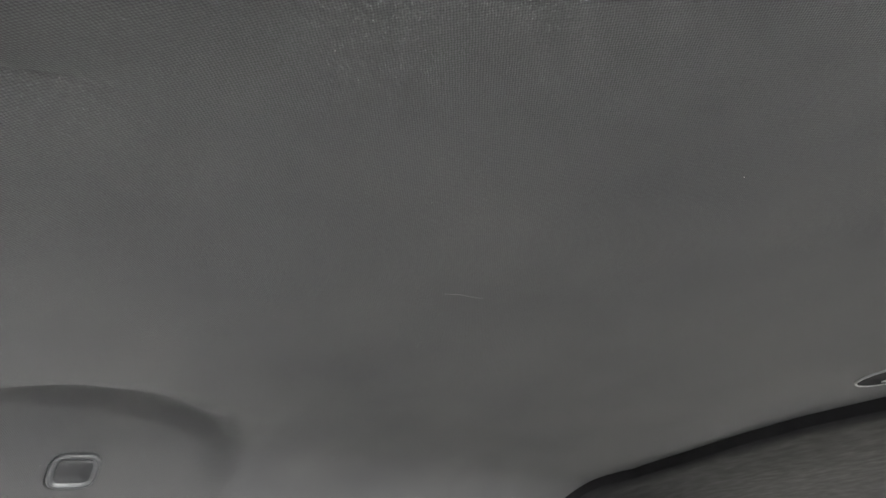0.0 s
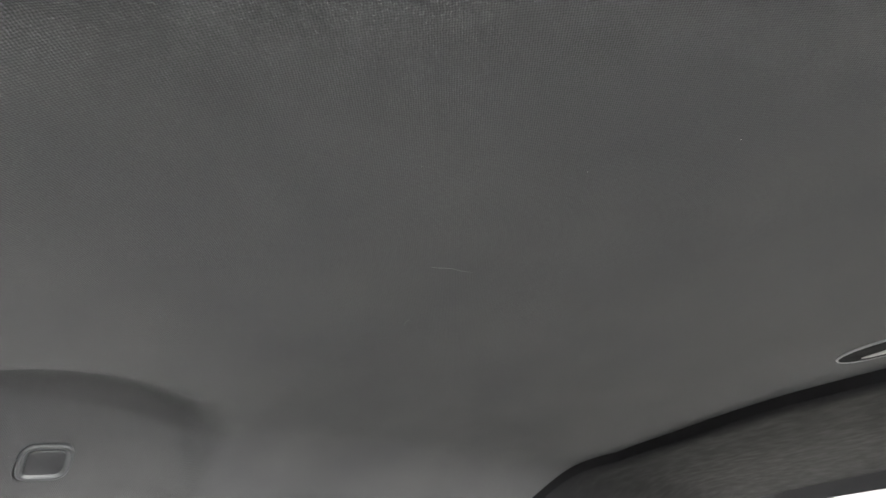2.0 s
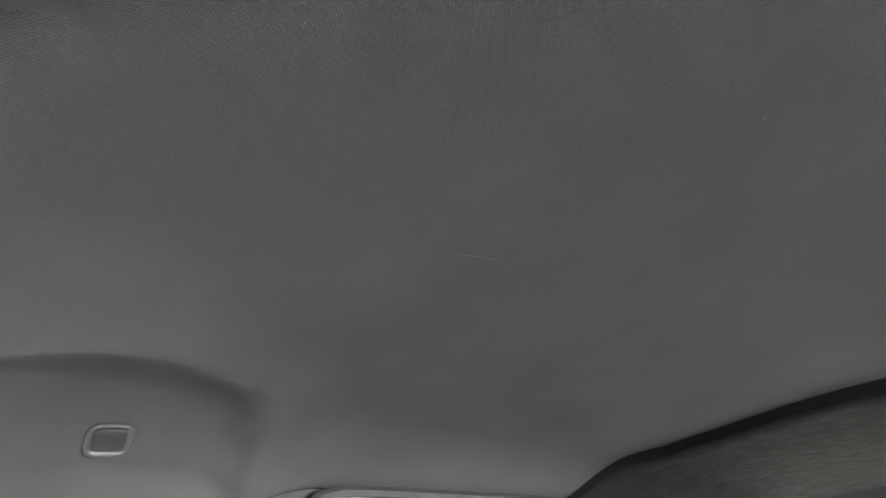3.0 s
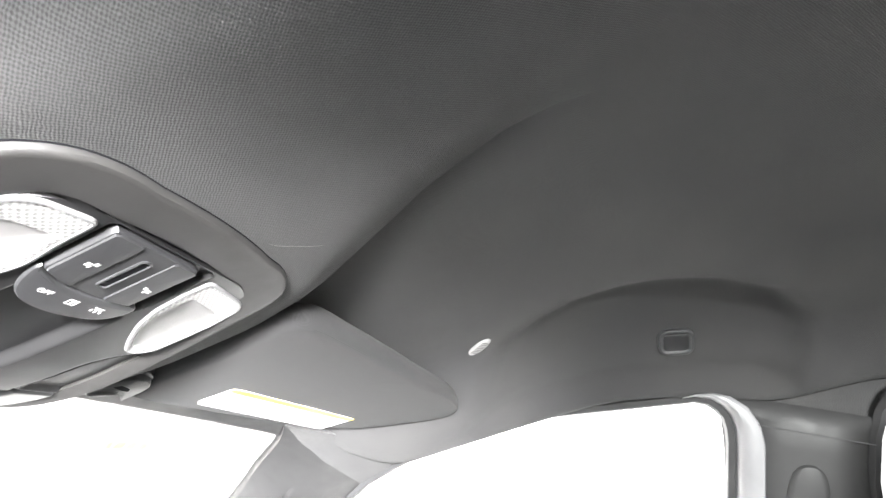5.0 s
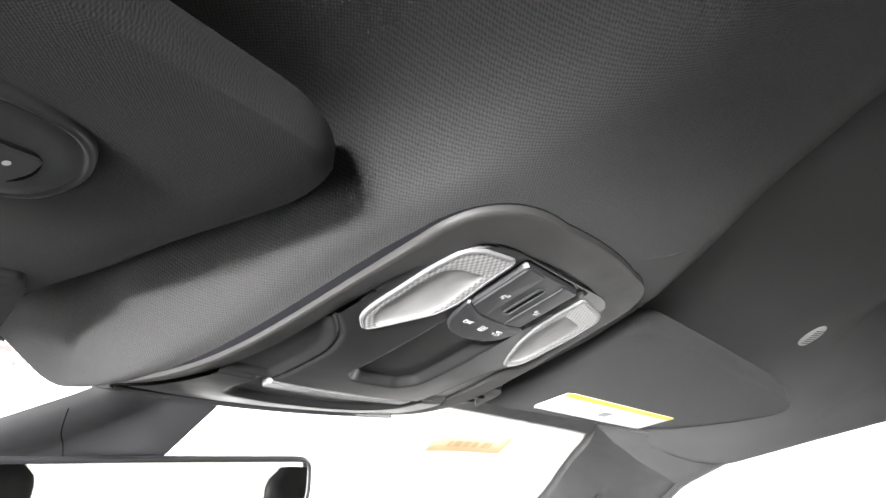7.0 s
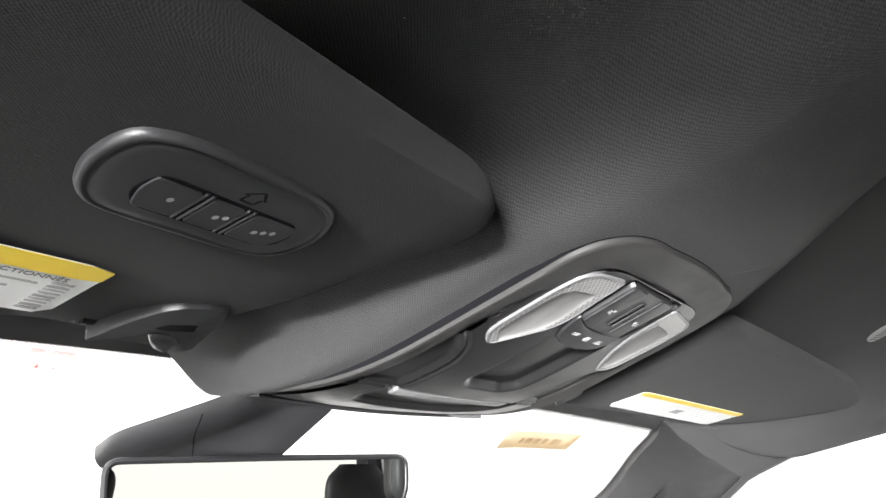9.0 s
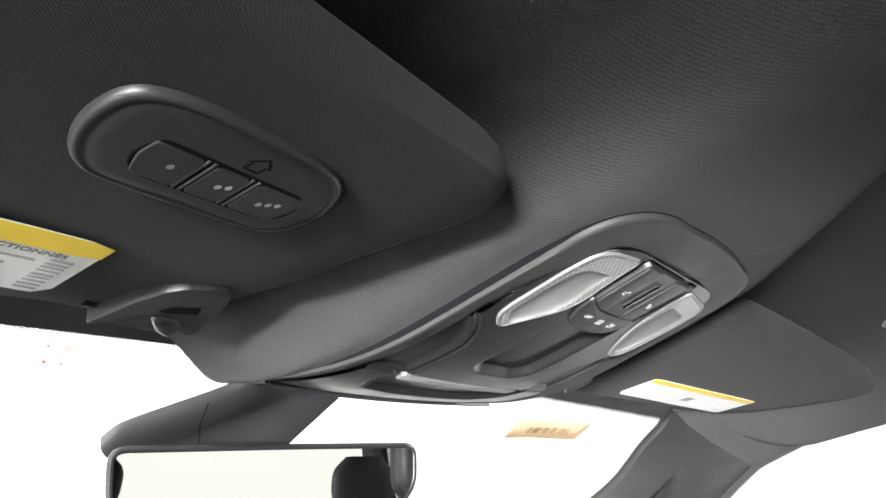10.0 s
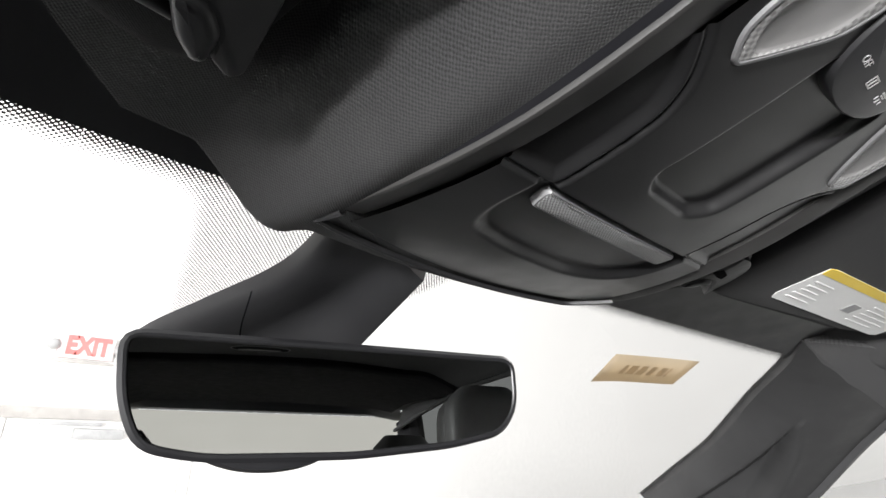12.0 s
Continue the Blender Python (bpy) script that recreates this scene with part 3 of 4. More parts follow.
    lamp_glyph = [(-0.0028, 0.0012, 0.0028, 0.0020), (-0.0018, 0.0002, 0.0018, 0.0009), (-0.0030, -0.0022, -0.0022, -0.0004), (-0.0004, -0.0026, 0.0004, -0.0006), (0.0022, -0.0022, 0.0030, -0.0004)]
    glyph("door_print", door_glyph, -0.0040, -0.0345, 0.0031, tongue)
    glyph("lamp_print", lamp_glyph, 0.0110, -0.0345, 0.0031, tongue)
    spot = [(-0.0030, -0.0004, 0.0026, 0.0004), (0.0006, 0.0004, 0.0026, 0.0016), (-0.0030, -0.0022, -0.0012, -0.0010), (-0.0006, -0.0030, 0.0004, -0.0012)]
    glyph("spot_print", spot, -0.0240, -0.0650, 0.0041, rocker)
    glyph("spot_print", [(-x1, y0, -x0, y1) for x0, y0, x1, y1 in spot], 0.0110, -0.0630, 0.0041, rocker)
    # ambient light strip in the dish
    st = resample(fillet([(-0.0640, 0.0815), (0.0640, 0.0815), (0.0630, 0.0945), (-0.0610, 0.0945)], 0.003), 80)
    strip = part("light_strip", slab(st, [(0, -0.008), (0, -0.0012), (0.0006, -0.0004), (0.0014, -0.0006)], con), M_SATIN, c, "clear rim of the ambient light strip")
    part("ribbed_guide", slab(inset(st, 0.0016), [(0, -0.004), (0, -0.0002), (0.0004, 0.0)], con), M_RIB, strip)
    # thin lip along the front edge
    front = [i for i in range(n) if outer[i].y > 0.150]
    lip = [[con(*(outer[i] + nrm[i] * o).to_2d(), h) for i in front] for o, h in ((0.0060, 0.0012), (0.0050, 0.0036), (0.0034, 0.0044), (0.0018, 0.0036), (0.0012, 0.0008))]
    part("front_lip", sheet(lip), M_BUTTON, c, "thin smooth lip")
    return c


VISOR = [(0.138, 0.585), (0.150, 0.563), (0.30, 0.540), (0.46, 0.522), (0.512, 0.527), (0.534, 0.548), (0.520, 0.600), (0.490, 0.655), (0.40, 0.702), (0.30, 0.726), (0.205, 0.748), (0.186, 0.742), (0.166, 0.652)]
headliner = build_headliner()
console = build_console()

# ---- sun visors ----
VN = Vector((0.0887, 0.3648, 0.9268)).normalized()
VP = Vector((0.236, 0.669, 1.374))


def visor_frame(sgn):
    n = Vector((VN.x * sgn, VN.y, VN.z))
    p0 = Vector((VP.x * sgn, VP.y, VP.z))

    def fn(x, y, h=0.0):
        """Place under (x, y) on the visor's face; h down into the cabin."""
        z = p0.z - (n.x * (x - p0.x) + n.y * (y - p0.y)) / n.z
        return Vector((x, y, z)) - n * h
    return fn, n


def build_visor(sgn, label):
    fn, n = visor_frame(sgn)
    shape = VISOR if sgn > 0 else VISOR[:-3] + [(0.208, 0.766), (0.186, 0.760), (0.166, 0.652)]
    out = resample(fillet([(x * sgn, y) for x, y in shape], 0.022), 160)
    v = thing("sun_visor", fn(0.33 * sgn, 0.63, -0.02), label, "sun visor", "sun visors")
    steps = [(0.010, -0.0225), (0.004, -0.0215), (0.0006, -0.0165), (0.0, -0.011), (0.0010, -0.0055), (0.0045, -0.0014), (0.010, 0.0), (0.030, 0.0004), (0.060, 0.0005)]

    def face(x, y, h):
        lift = 0.0085 * float(smooth01(0.655, 0.735, y)) * (1 - float(smooth01(0.245, 0.32, abs(x)))) if sgn < 0 else 0.0
        return fn(x, y, h - lift)
    part("body", slab(out, steps, face, inset=towards), M_VISOR, v)
    return v, fn, n


visor_d, vd, nd = build_visor(-1, "dark fabric sun visor with a button module and warning label")
visor_p, vp, _ = build_visor(1, "dark fabric sun visor folded up with a warning label")


def decal(name, quad, fn, h, material, parent, rad=0.0):
    q = [Vector(p) for p in quad]
    out = resample(fillet(q, rad), 48) if rad else q
    return part(name, loft([[fn(p.x, p.y, h - 0.0004) for p in out], [fn(p.x, p.y, h) for p in out]], cap1=True), material, parent, smooth=False)


def label_on(visor, fn, a, b, c, yellow, printed):
    """A warning label: a and b are the ends of its rear edge, c the front end beside a. The rear strip is yellow."""
    a, b, c = Vector(a), Vector(b), Vector(c)
    ex, ey = b - a, c - a

    def at(s, t):
        return a + ex * s + ey * t
    white = decal("warning_label", [at(0, 0.0), at(1, 0.0), at(1, 1), at(0, 1)], fn, 0.0012, M_LABEL, visor, 0.0022)
    decal("yellow_band", [at(0.0, 0.0), at(1.0, 0.0), at(1, yellow), at(0, yellow)], fn, 0.0016, M_YELLOW, white, 0.0016)
    for s0, s1, t0, t1, m in printed:
        decal("print_bar", [at(s0, t0), at(s1, t0), at(s1, t1), at(s0, t1)], fn, 0.0017, m, white, 0)
    return white


rng = random.Random(4)
bars = [(0.46, 0.54, 0.46, 0.70, M_GREYINK)]
for i in range(5):
    bars += [(0.06, 0.06 + 0.18 * rng.uniform(0.7, 1), 0.34 + i * 0.12, 0.37 + i * 0.12, M_FAINTINK), (0.60, 0.60 + 0.32 * rng.uniform(0.7, 1), 0.34 + i * 0.12, 0.37 + i * 0.12, M_FAINTINK)]
label_on(visor_p, vp, (0.236, 0.669), (0.428, 0.632), (0.248, 0.716), 0.18, bars)
# on the other visor the code stripes stand at the inner end
bars = []
for i in range(9):
    bars.append((0.026, 0.066, 0.36 + i * 0.066, 0.36 + i * 0.066 + rng.choice((0.022, 0.036)), M_GREYINK))
for i, (s0, s1) in enumerate(((0.085, 0.16), (0.12, 0.17), (0.13, 0.21), (0.125, 0.18))):
    bars.append((s0, s1, 0.42 + i * 0.13, 0.445 + i * 0.13, M_GREYINK))
wl = label_on(visor_d, vd, (-0.258, 0.661), (-0.450, 0.618), (-0.268, 0.709), 0.24, bars)
c0 = vd(-0.2870, 0.6690, 0.0019)
e1 = (vd(-0.258, 0.661) - vd(-0.450, 0.618)).normalized()
down = -nd
tm = Matrix((e1, down.cross(e1), down)).transposed().to_4x4()
tm.translation = c0
lettering("label_print", "PERFECTIONN\u00c9S", 0.0046, tm, M_INK, wl)


def build_button_module():
    """Oval module with three buttons on the driver's visor."""
    cen = Vector((-0.2480, 0.6035))
    ax = Vector((0.98, 0.20)).normalized()
    ay = Vector((-ax.y, ax.x))

    def fn(u, v, h):
        p = cen + ax * u * 1.05 + ay * v * 1.08
        return vd(p.x, p.y, h)
    out = resample(rounded([(-0.0425, -0.006), (-0.0400, -0.0160), (-0.0310, -0.0205), (-0.0190, -0.0222), (0.0150, -0.0222), (0.0300, -0.0185), (0.0385, -0.0050), (0.0378, 0.0080), (0.0330, 0.0165), (0.0220, 0.0195), (-0.0280, 0.0192), (-0.0370, 0.0145), (-0.0415, 0.004)], 2), 110)
    steps = [(0, -0.002), (0, 0.0010), (0.0003, 0.0022), (0.0009, 0.0030), (0.0018, 0.0034), (0.0024, 0.0033), (0.0029, 0.0029), (0.0034, 0.0029), (0.0042, 0.0033), (0.008, 0.0035)]
    body = part("button_module", slab(out, steps, fn, inset=towards), M_BUTTON, visor_d, "oval dark plastic module with three dotted buttons")

    # flush row: a dark joint, three buttons and the ridges between them
    def row(u, v, h):
        return fn(u * 0.890 - 0.0005, (v - 0.0074) * 1.22 + 0.0018, h - 0.0007)
    well = resample(fillet([(-0.0285, 0.0002), (0.0270, 0.0002), (0.0312, 0.0060), (0.0300, 0.0120), (0.0255, 0.0146), (-0.0255, 0.0146), (-0.0312, 0.0090)], 0.004), 72)
    part("button_rim", slab(well, [(0, 0.0030), (0, 0.0043), (0.0004, 0.0044)], row), M_PIT, body, smooth=False)
    for x in (-0.0105, 0.0065):
        for o in (-0.0012, 0.0012):
            q = [Vector(v) for v in ((x + o - 0.0006, 0.0009), (x + o + 0.0006, 0.0009), (x + o + 0.0006, 0.0139), (x + o - 0.0006, 0.0139))]
            part("button_ridge", slab(q, [(0, 0.0040), (0, 0.0046), (0.0003, 0.0050)], row), M_BUTTON, body, smooth=False)
    for i, (x, lo, hi) in enumerate(((-0.0190, -0.0285, -0.0127), (0.0, -0.0083, 0.0043), (0.0190, 0.0087, 0.0285))):
        b = resample(fillet([(lo, 0.0014), (hi, 0.0014), (hi + (0.0008 if i == 2 else 0), 0.0070), (hi - (0.002 if i == 2 else 0), 0.0136), (lo + (0.002 if i == 0 else 0), 0.0136), (lo - (0.0008 if i == 0 else 0), 0.0070)], 0.0014), 60)
        btn = part("button", slab(b, [(0, 0.0042), (0, 0.0049), (0.0003, 0.0051)], row), M_BUTTON, body, smooth=False)
        for k in range(i + 1):
            bm = bmesh.new()
            o = (k - i / 2) * 0.0030
            ring = [row(x + o + 0.0011 * math.cos(a), 0.007 - o * 0.35 + 0.0010 * math.sin(a), 0.0053) for a in np.linspace(0, 2 * math.pi, 14)[:-1]]
            loft([ring], cap1=True, bm=bm)
            part("dot_print", bm, M_MARK, btn, smooth=False)
    bm = bmesh.new()
    # gabled house outline in low strokes
    for x0, y0, x1, y1 in ((-0.0030, 0.0002, 0.0, -0.0028), (0.0, -0.0028, 0.0030, 0.0002), (-0.0019, 0.0, -0.0019, 0.0026), (0.0019, 0.0, 0.0019, 0.0026), (-0.0019, 0.0026, 0.0019, 0.0026)):
        t = Vector((x1 - x0, y1 - y0)).normalized() * 0.00035
        quad = ((x0 - t.y, y0 + t.x), (x1 - t.y, y1 + t.x), (x1 + t.y, y1 - t.x), (x0 + t.y, y0 - t.x))
        bm.faces.new([bm.verts.new(fn(0.0005 + a * 1.25 - b * 0.2, -0.0122 + b * 1.25, 0.00375)) for a, b in quad])
    part("house_relief", bm, M_PIT, body, smooth=False)


build_button_module()


def build_clip(sgn, fn):
    """Retaining clip for a visor's rod, on the roof beside the visor's inner front corner."""
    def f(x, y, h):
        h += 0.0005 if sgn < 0 else 0.004
        if sgn > 0:
            x, y, h = 0.176 + (x - 0.215) * 0.8, 0.730 + (y - 0.721) * 0.8, h * 0.8
        return fn(x * sgn, y, h)
    c = thing("visor_clip", f(0.210, 0.72, 0.0), "black plastic visor clip with an open hook", "clip", "visor clips")
    arch = [(0.2430, 0.7440), (0.2391, 0.7333), (0.2322, 0.7123), (0.2249, 0.6979), (0.2181, 0.6923), (0.2079, 0.6899), (0.1969, 0.6918), (0.1920, 0.7062), (0.1900, 0.7210), (0.1863, 0.7493), (0.1908, 0.7531), (0.1998, 0.7469), (0.2005, 0.7360), (0.2061, 0.7290), (0.2149, 0.7262), (0.2207, 0.7249), (0.2257, 0.7286), (0.2342, 0.7380)]
    plate = resample(fillet([(0.2330, 0.7090), (0.2251, 0.6950), (0.2181, 0.6895), (0.2079, 0.6870), (0.1950, 0.6890), (0.1895, 0.7062), (0.1870, 0.7210), (0.1835, 0.7500), (0.1900, 0.7560), (0.2010, 0.7490), (0.2100, 0.7240)], 0.006), 90)
    part("base_plate", slab(plate, [(0, -0.020), (0, -0.0090), (0.0008, -0.0078), (0.002, -0.0074)], f), M_BLACK, c)
    part("arm", slab(resample(fillet(arch, 0.003), 150), [(0, -0.0100), (0.0, -0.0026), (0.0005, -0.0008), (0.0016, 0.0)], f), M_BUTTON, c, "black arched arm with an open end")
    # black pad on the arm; the open slot's shade is put into its colour
    slot = resample(fillet([(0.2205, 0.7188), (0.2160, 0.7122), (0.2025, 0.7102), (0.2000, 0.7196), (0.2141, 0.7206)], 0.0018), 48)
    part("slot", slab(slot, [(0, -0.0010), (0.0002, 0.0002), (0.0010, 0.0003)], f), M_PIT, c)
    hook = resample(fillet([(0.2198, 0.7272), (0.2118, 0.7427), (0.2045, 0.7500), (0.1994, 0.7482), (0.2000, 0.7359), (0.2061, 0.7282), (0.2149, 0.7260)], 0.003), 60)
    part("hook", slab(hook, [(0, -0.010), (0.0, -0.0010), (0.0010, 0.0014), (0.0026, 0.0024), (0.0045, 0.0028)], f), M_BUTTON, c, "smooth rounded hook")
    rod = []
    for x in np.linspace(0.212, 0.246, 12):
        rod.append([f(x, 0.7500 - (x - 0.17) * 0.18 + 0.0034 * math.cos(a), -0.010 + 0.0034 * math.sin(a)) for a in np.linspace(0, 2 * math.pi, 11)[:-1]])
    part("rod", loft(rod, cap0=True), M_BLACK, c)
    return c


build_clip(-1, vd)
build_clip(1, vp)

# ---- small fittings in the headliner ----


def roof_frame(x0, y0, ax, face=None):
    """Frame on the headliner at (x0, y0): place, long axis, across, down."""
    e = 0.004

    def z(x, y):
        return float(headliner_z(x, y))
    o = Vector((x0, y0, z(x0, y0)))
    dx = Vector((2 * e, 0, z(x0 + e, y0) - z(x0 - e, y0)))
    dy = Vector((0, 2 * e, z(x0, y0 + e) - z(x0, y0 - e)))
    n = Vector(face).normalized() if face else dy.cross(dx).normalized()
    a = Vector((ax[0], ax[1], 0))
    a = (a - n * a.dot(n)).normalized()
    b = n.cross(a)

    def fn(u, v, h=0.0):
        return o + a * u + b * v + n * h
    return fn


def build_microphone():
    fn = roof_frame(0.438, 0.502, (-0.70, -0.70))
    c = thing("ceiling_microphone", fn(0, 0), "small pale grey slotted oval microphone cover", "microphone")
    out = resample([Vector((0.021 * math.copysign(abs(math.cos(a)) ** 0.8, math.cos(a)), 0.0075 * math.sin(a))) for a in np.linspace(0, 2 * math.pi, 49)[:-1]], 48)
    cover = part("cover", slab(out, [(0, -0.002), (0, 0.0012), (0.0008, 0.0022), (0.003, 0.0028)], fn), M_MIC, c)
    for k in range(-3, 4):
        s = [Vector(q) for q in ((k * 0.0042 - 0.0009, -0.0045), (k * 0.0042 + 0.0009, -0.0045), (k * 0.0042 + 0.0009, 0.0045), (k * 0.0042 - 0.0009, 0.0045))]
        part("slot", slab(s, [(0, 0.0020), (0.0, 0.0030)], fn), M_BUTTON, cover, smooth=False)


def build_cap(x, y, group):
    base = roof_frame(x, y, (-0.25, -0.97), (-1.03, -0.15, -1.0))

    def fn(u, v, h=0.0):
        return base(u, v, h + 0.0030)
    c = thing("blanking_cap", fn(0, 0), "dark square blanking cap over the hand-hold mount", "cap", group)
    out = resample(fillet([(-0.0215, -0.0185), (0.0215, -0.0185), (0.0215, 0.0185), (-0.0215, 0.0185)], 0.0140), 64)
    part("rim", slab(out, [(-0.001, -0.016), (0, 0.0012), (0.0014, 0.0026), (0.0032, 0.0026), (0.0050, 0.0004), (0.0062, 0.0)], fn), M_CAP, c)
    part("plug", slab(inset(out, 0.0066), [(0, -0.002), (0, 0.0012), (0.001, 0.0018)], fn), M_BUTTON, c)


def build_thread(a, b, bow):
    """A stray lint thread lying on the headliner from a to b."""
    rings = []
    pts = []
    for f in np.linspace(0, 1, 14):
        x, y = a[0] + (b[0] - a[0]) * f + bow * math.sin(3 * math.pi * f) * 0.3, a[1] + (b[1] - a[1]) * f + bow * math.sin(math.pi * f)
        pts.append(Vector((x, y, float(headliner_z(x, y)) - 0.0006)))
    for p in pts:
        rings.append([p + Vector((0, 0.00011 * math.cos(k), 0.00011 * math.sin(k))) for k in np.linspace(0, 2 * math.pi, 6)[:-1]])
    tagged(part("lint_thread", loft(rings, cap0=True), M_SCUFF), "fine pale lint thread clinging to the headliner", "thread", "lint threads")


build_thread((0.031, 0.533), (0.056, 0.517), 0.002)
build_thread((0.137, 0.158), (0.126, 0.128), 0.002)
build_thread((0.218, 0.113), (0.207, 0.117), 0.002)
build_microphone()
build_cap(0.5410, 0.2740, "blanking caps")


def build_rear_lamp():
    fn = roof_frame(-0.066, -0.418, (-1.0, -0.03))
    c = thing("dome_lamp", fn(0, 0), "lens-shaped dome lamp with a pale rim on the headliner", "dome lamp")
    out = resample(rounded([(-0.092, 0.0), (-0.060, -0.036), (0.060, -0.036), (0.092, 0.0), (0.060, 0.036), (-0.060, 0.036)], 2), 80)
    part("rim", slab(out, [(0, -0.003), (0, 0.0012), (0.0006, 0.0022), (0.0014, 0.0023), (0.0020, 0.0014), (0.0022, -0.002)], fn), M_SATIN, c)
    # nearly flat plate; black paints in the shade of a deeper bowl
    bowl = inset(out, 0.0028)
    part("bowl", slab(bowl, [(0, 0.0014), (0.002, 0.0008), (0.010, 0.0006)], fn), M_PIT, c)
    lens = resample(rounded([(-0.066, -0.006), (0.066, -0.006), (0.062, -0.026), (-0.055, -0.026)], 2), 48)
    part("lens", slab(lens, [(0, 0.0), (0, 0.0010), (0.002, 0.0018)], fn), M_LENS, c)


build_rear_lamp()


def build_rear_roof_trim():
    """Dark trim panel across the rear of the roof, standing a little below the fabric."""
    front = [(-0.56, -0.530), (-0.30, -0.534), (0.0, -0.518), (0.108, -0.510), (0.192, -0.517), (0.292, -0.534), (0.407, -0.546), (0.482, -0.512), (0.56, -0.47)]
    xs = np.linspace(-0.56, 0.56, 60)
    fy = np.interp(xs, [p[0] for p in front], [p[1] for p in front])
    rows = []
    for k, (back, drop) in enumerate(((0.0, 0.0), (0.0, 0.016), (-0.006, 0.020), (-0.05, 0.020), (-0.2, 0.020), (-0.4, 0.016), (-0.6, 0.014), (-0.82, 0.012))):
        rows.append([Vector((x, y + back, float(headliner_z(x, y + back)) - drop)) for x, y in zip(xs, fy)])
    ob = part("roof_trim_rear", sheet(rows), M_DULL)
    return tagged(ob, "black plastic trim panel across the rear roof", "roof trim", kind="structure")


build_rear_roof_trim()

# ---- windscreen ----


def screen_z(x, y):
    return 1.362 - 0.478 * (y - 0.80) - 0.19 * x * x


def screen_top(x):
    return 0.838 - 0.33 * x * x


def screen(x, y, h=0.0):
    return Vector((x, y, screen_z(x, y) + h))


def screen_patch(name, xs, y0, y1, n, material, label, h=0.0, kind="structure", cat="window", parent=None):
    rows = []
    for k in range(n + 1):
        f = k / n
        rows.append([screen(x, y0(x) + (y1(x) - y0(x)) * f, h) for x in xs])
    ob = part(name, sheet(rows), material, parent)
    if not parent:
        tagged(ob, label, cat, kind=kind)
    return ob


windscreen = screen_patch("window_1", np.linspace(-1.0, 1.0, 61), lambda x: screen_top(x) - 0.035, lambda x: 1.75 - 0.45 * x * x, 30, M_GLASS, "clear raked windscreen seen from inside", 0.004)
windscreen.visible_shadow = False
screen_patch("header_band", np.linspace(-0.60, 0.60, 49), lambda x: screen_top(x) - 0.05, lambda x: screen_top(x) + 0.0165, 3, M_BLACK, "", 0.002, parent=windscreen)


def print_density(x, y):
    """How densely the ceramic dots are printed at a place on the screen: a band at the top and a block round the mirror foot."""
    band = screen_top(x) + 0.033 - y
    left = np.interp(y, [0.85, 0.87, 0.92, 1.05], [-0.172, -0.160, -0.145, -0.112])
    right = np.interp(y, [0.85, 0.88, 0.92, 0.96, 1.05], [0.066, 0.050, 0.040, 0.044, 0.050])
    block = np.minimum(x - left, right - x)
    k = 0.007
    d = k * np.logaddexp(band / k, block / k)
    return 0.45 * smooth01(-0.001, 0.012, d) + 0.22 * smooth01(0.006, 0.017, band)


def print_map(ob, den):
    """Lays the print's density, one value a corner, into a map of the mesh."""
    uv = ob.data.uv_layers.new(name="density")
    for lo in ob.data.loops:
        uv.data[lo.index].uv = (den[lo.vertex_index], 0.0)


def dotted_print(name, xs, y1):
    rows, den = [], []
    for x in xs:
        y0 = screen_top(x) + 0.0160
        ys = np.linspace(y0, y1(x), 40 if y1(x) > 0.95 else 10)
        rows.append([screen(x, y, 0.0022) for y in ys])
        den += [float(print_density(x, y)) for y in ys]
    ob = part(name, sheet(rows), M_FRIT, windscreen)
    print_map(ob, den)


dotted_print("dotted_block", np.linspace(-0.215, 0.10, 90), lambda x: 1.05)
dotted_print("dotted_band", np.linspace(-0.60, -0.2152, 60), lambda x: screen_top(x) + 0.038)
dotted_print("dotted_band", np.linspace(0.1002, 0.60, 70), lambda x: screen_top(x) + 0.038)


def build_paper():
    c = [(0.321, 0.888), (0.428, 0.840), (0.465, 0.887), (0.367, 0.945)]
    q = [Vector(p) for p in c]

    def at(s, t, h):
        p = (q[0] * (1 - s) + q[1] * s) * (1 - t) + (q[3] * (1 - s) + q[2] * s) * t
        return screen(p.x, p.y, h + 0.0008 * math.sin(5 * s) * t)
    paper = part("paper_note", loft([[at(s, 0, -0.001) for s in np.linspace(0, 1, 9)], [at(s, 0.5, -0.001) for s in np.linspace(0, 1, 9)], [at(s, 1, -0.001) for s in np.linspace(0, 1, 9)]], closed=False, cap1=False), M_PAPER)
    so = paper.modifiers.new("sheet", "SOLIDIFY")
    so.thickness = 0.0003
    tagged(paper, "tan paper note stuck on the windscreen with faint marks", "paper")
    for i, (s, w) in enumerate(((0.30, 0.09), (0.42, 0.08), (0.54, 0.07), (0.66, 0.08), (0.76, 0.03), (0.22, 0.05))):
        bm = loft([[at(s + w * a, 0.32, -0.0022) for a in (0, 0.5, 1)], [at(s + w * a, 0.66, -0.0022) for a in (0, 0.5, 1)]], closed=False, cap1=False)
        part("marker_bar", bm, M_PAPERINK, paper, smooth=False)


build_paper()

# ---- rear-view mirror ----
MT = Vector((-0.164, 0.907, 1.255))
MX = Matrix.Rotation(radians(5.9), 3, "Z") @ (Vector((0.074, 0.831, 1.272)) - MT).normalized()
MT += Vector((0.007, -0.007, 0.0))
MIRROR_TILT = -9.9
_b = Vector((0, 0, 1)).cross(MX).normalized()
_d = -(Vector((0, 0, 1)) - MX * MX.z).normalized()
MD = (_d * math.cos(radians(MIRROR_TILT)) + _b * math.sin(radians(MIRROR_TILT))).normalized()
MB = MD.cross(MX).normalized()
if MB.y < 0:
    MB = -MB


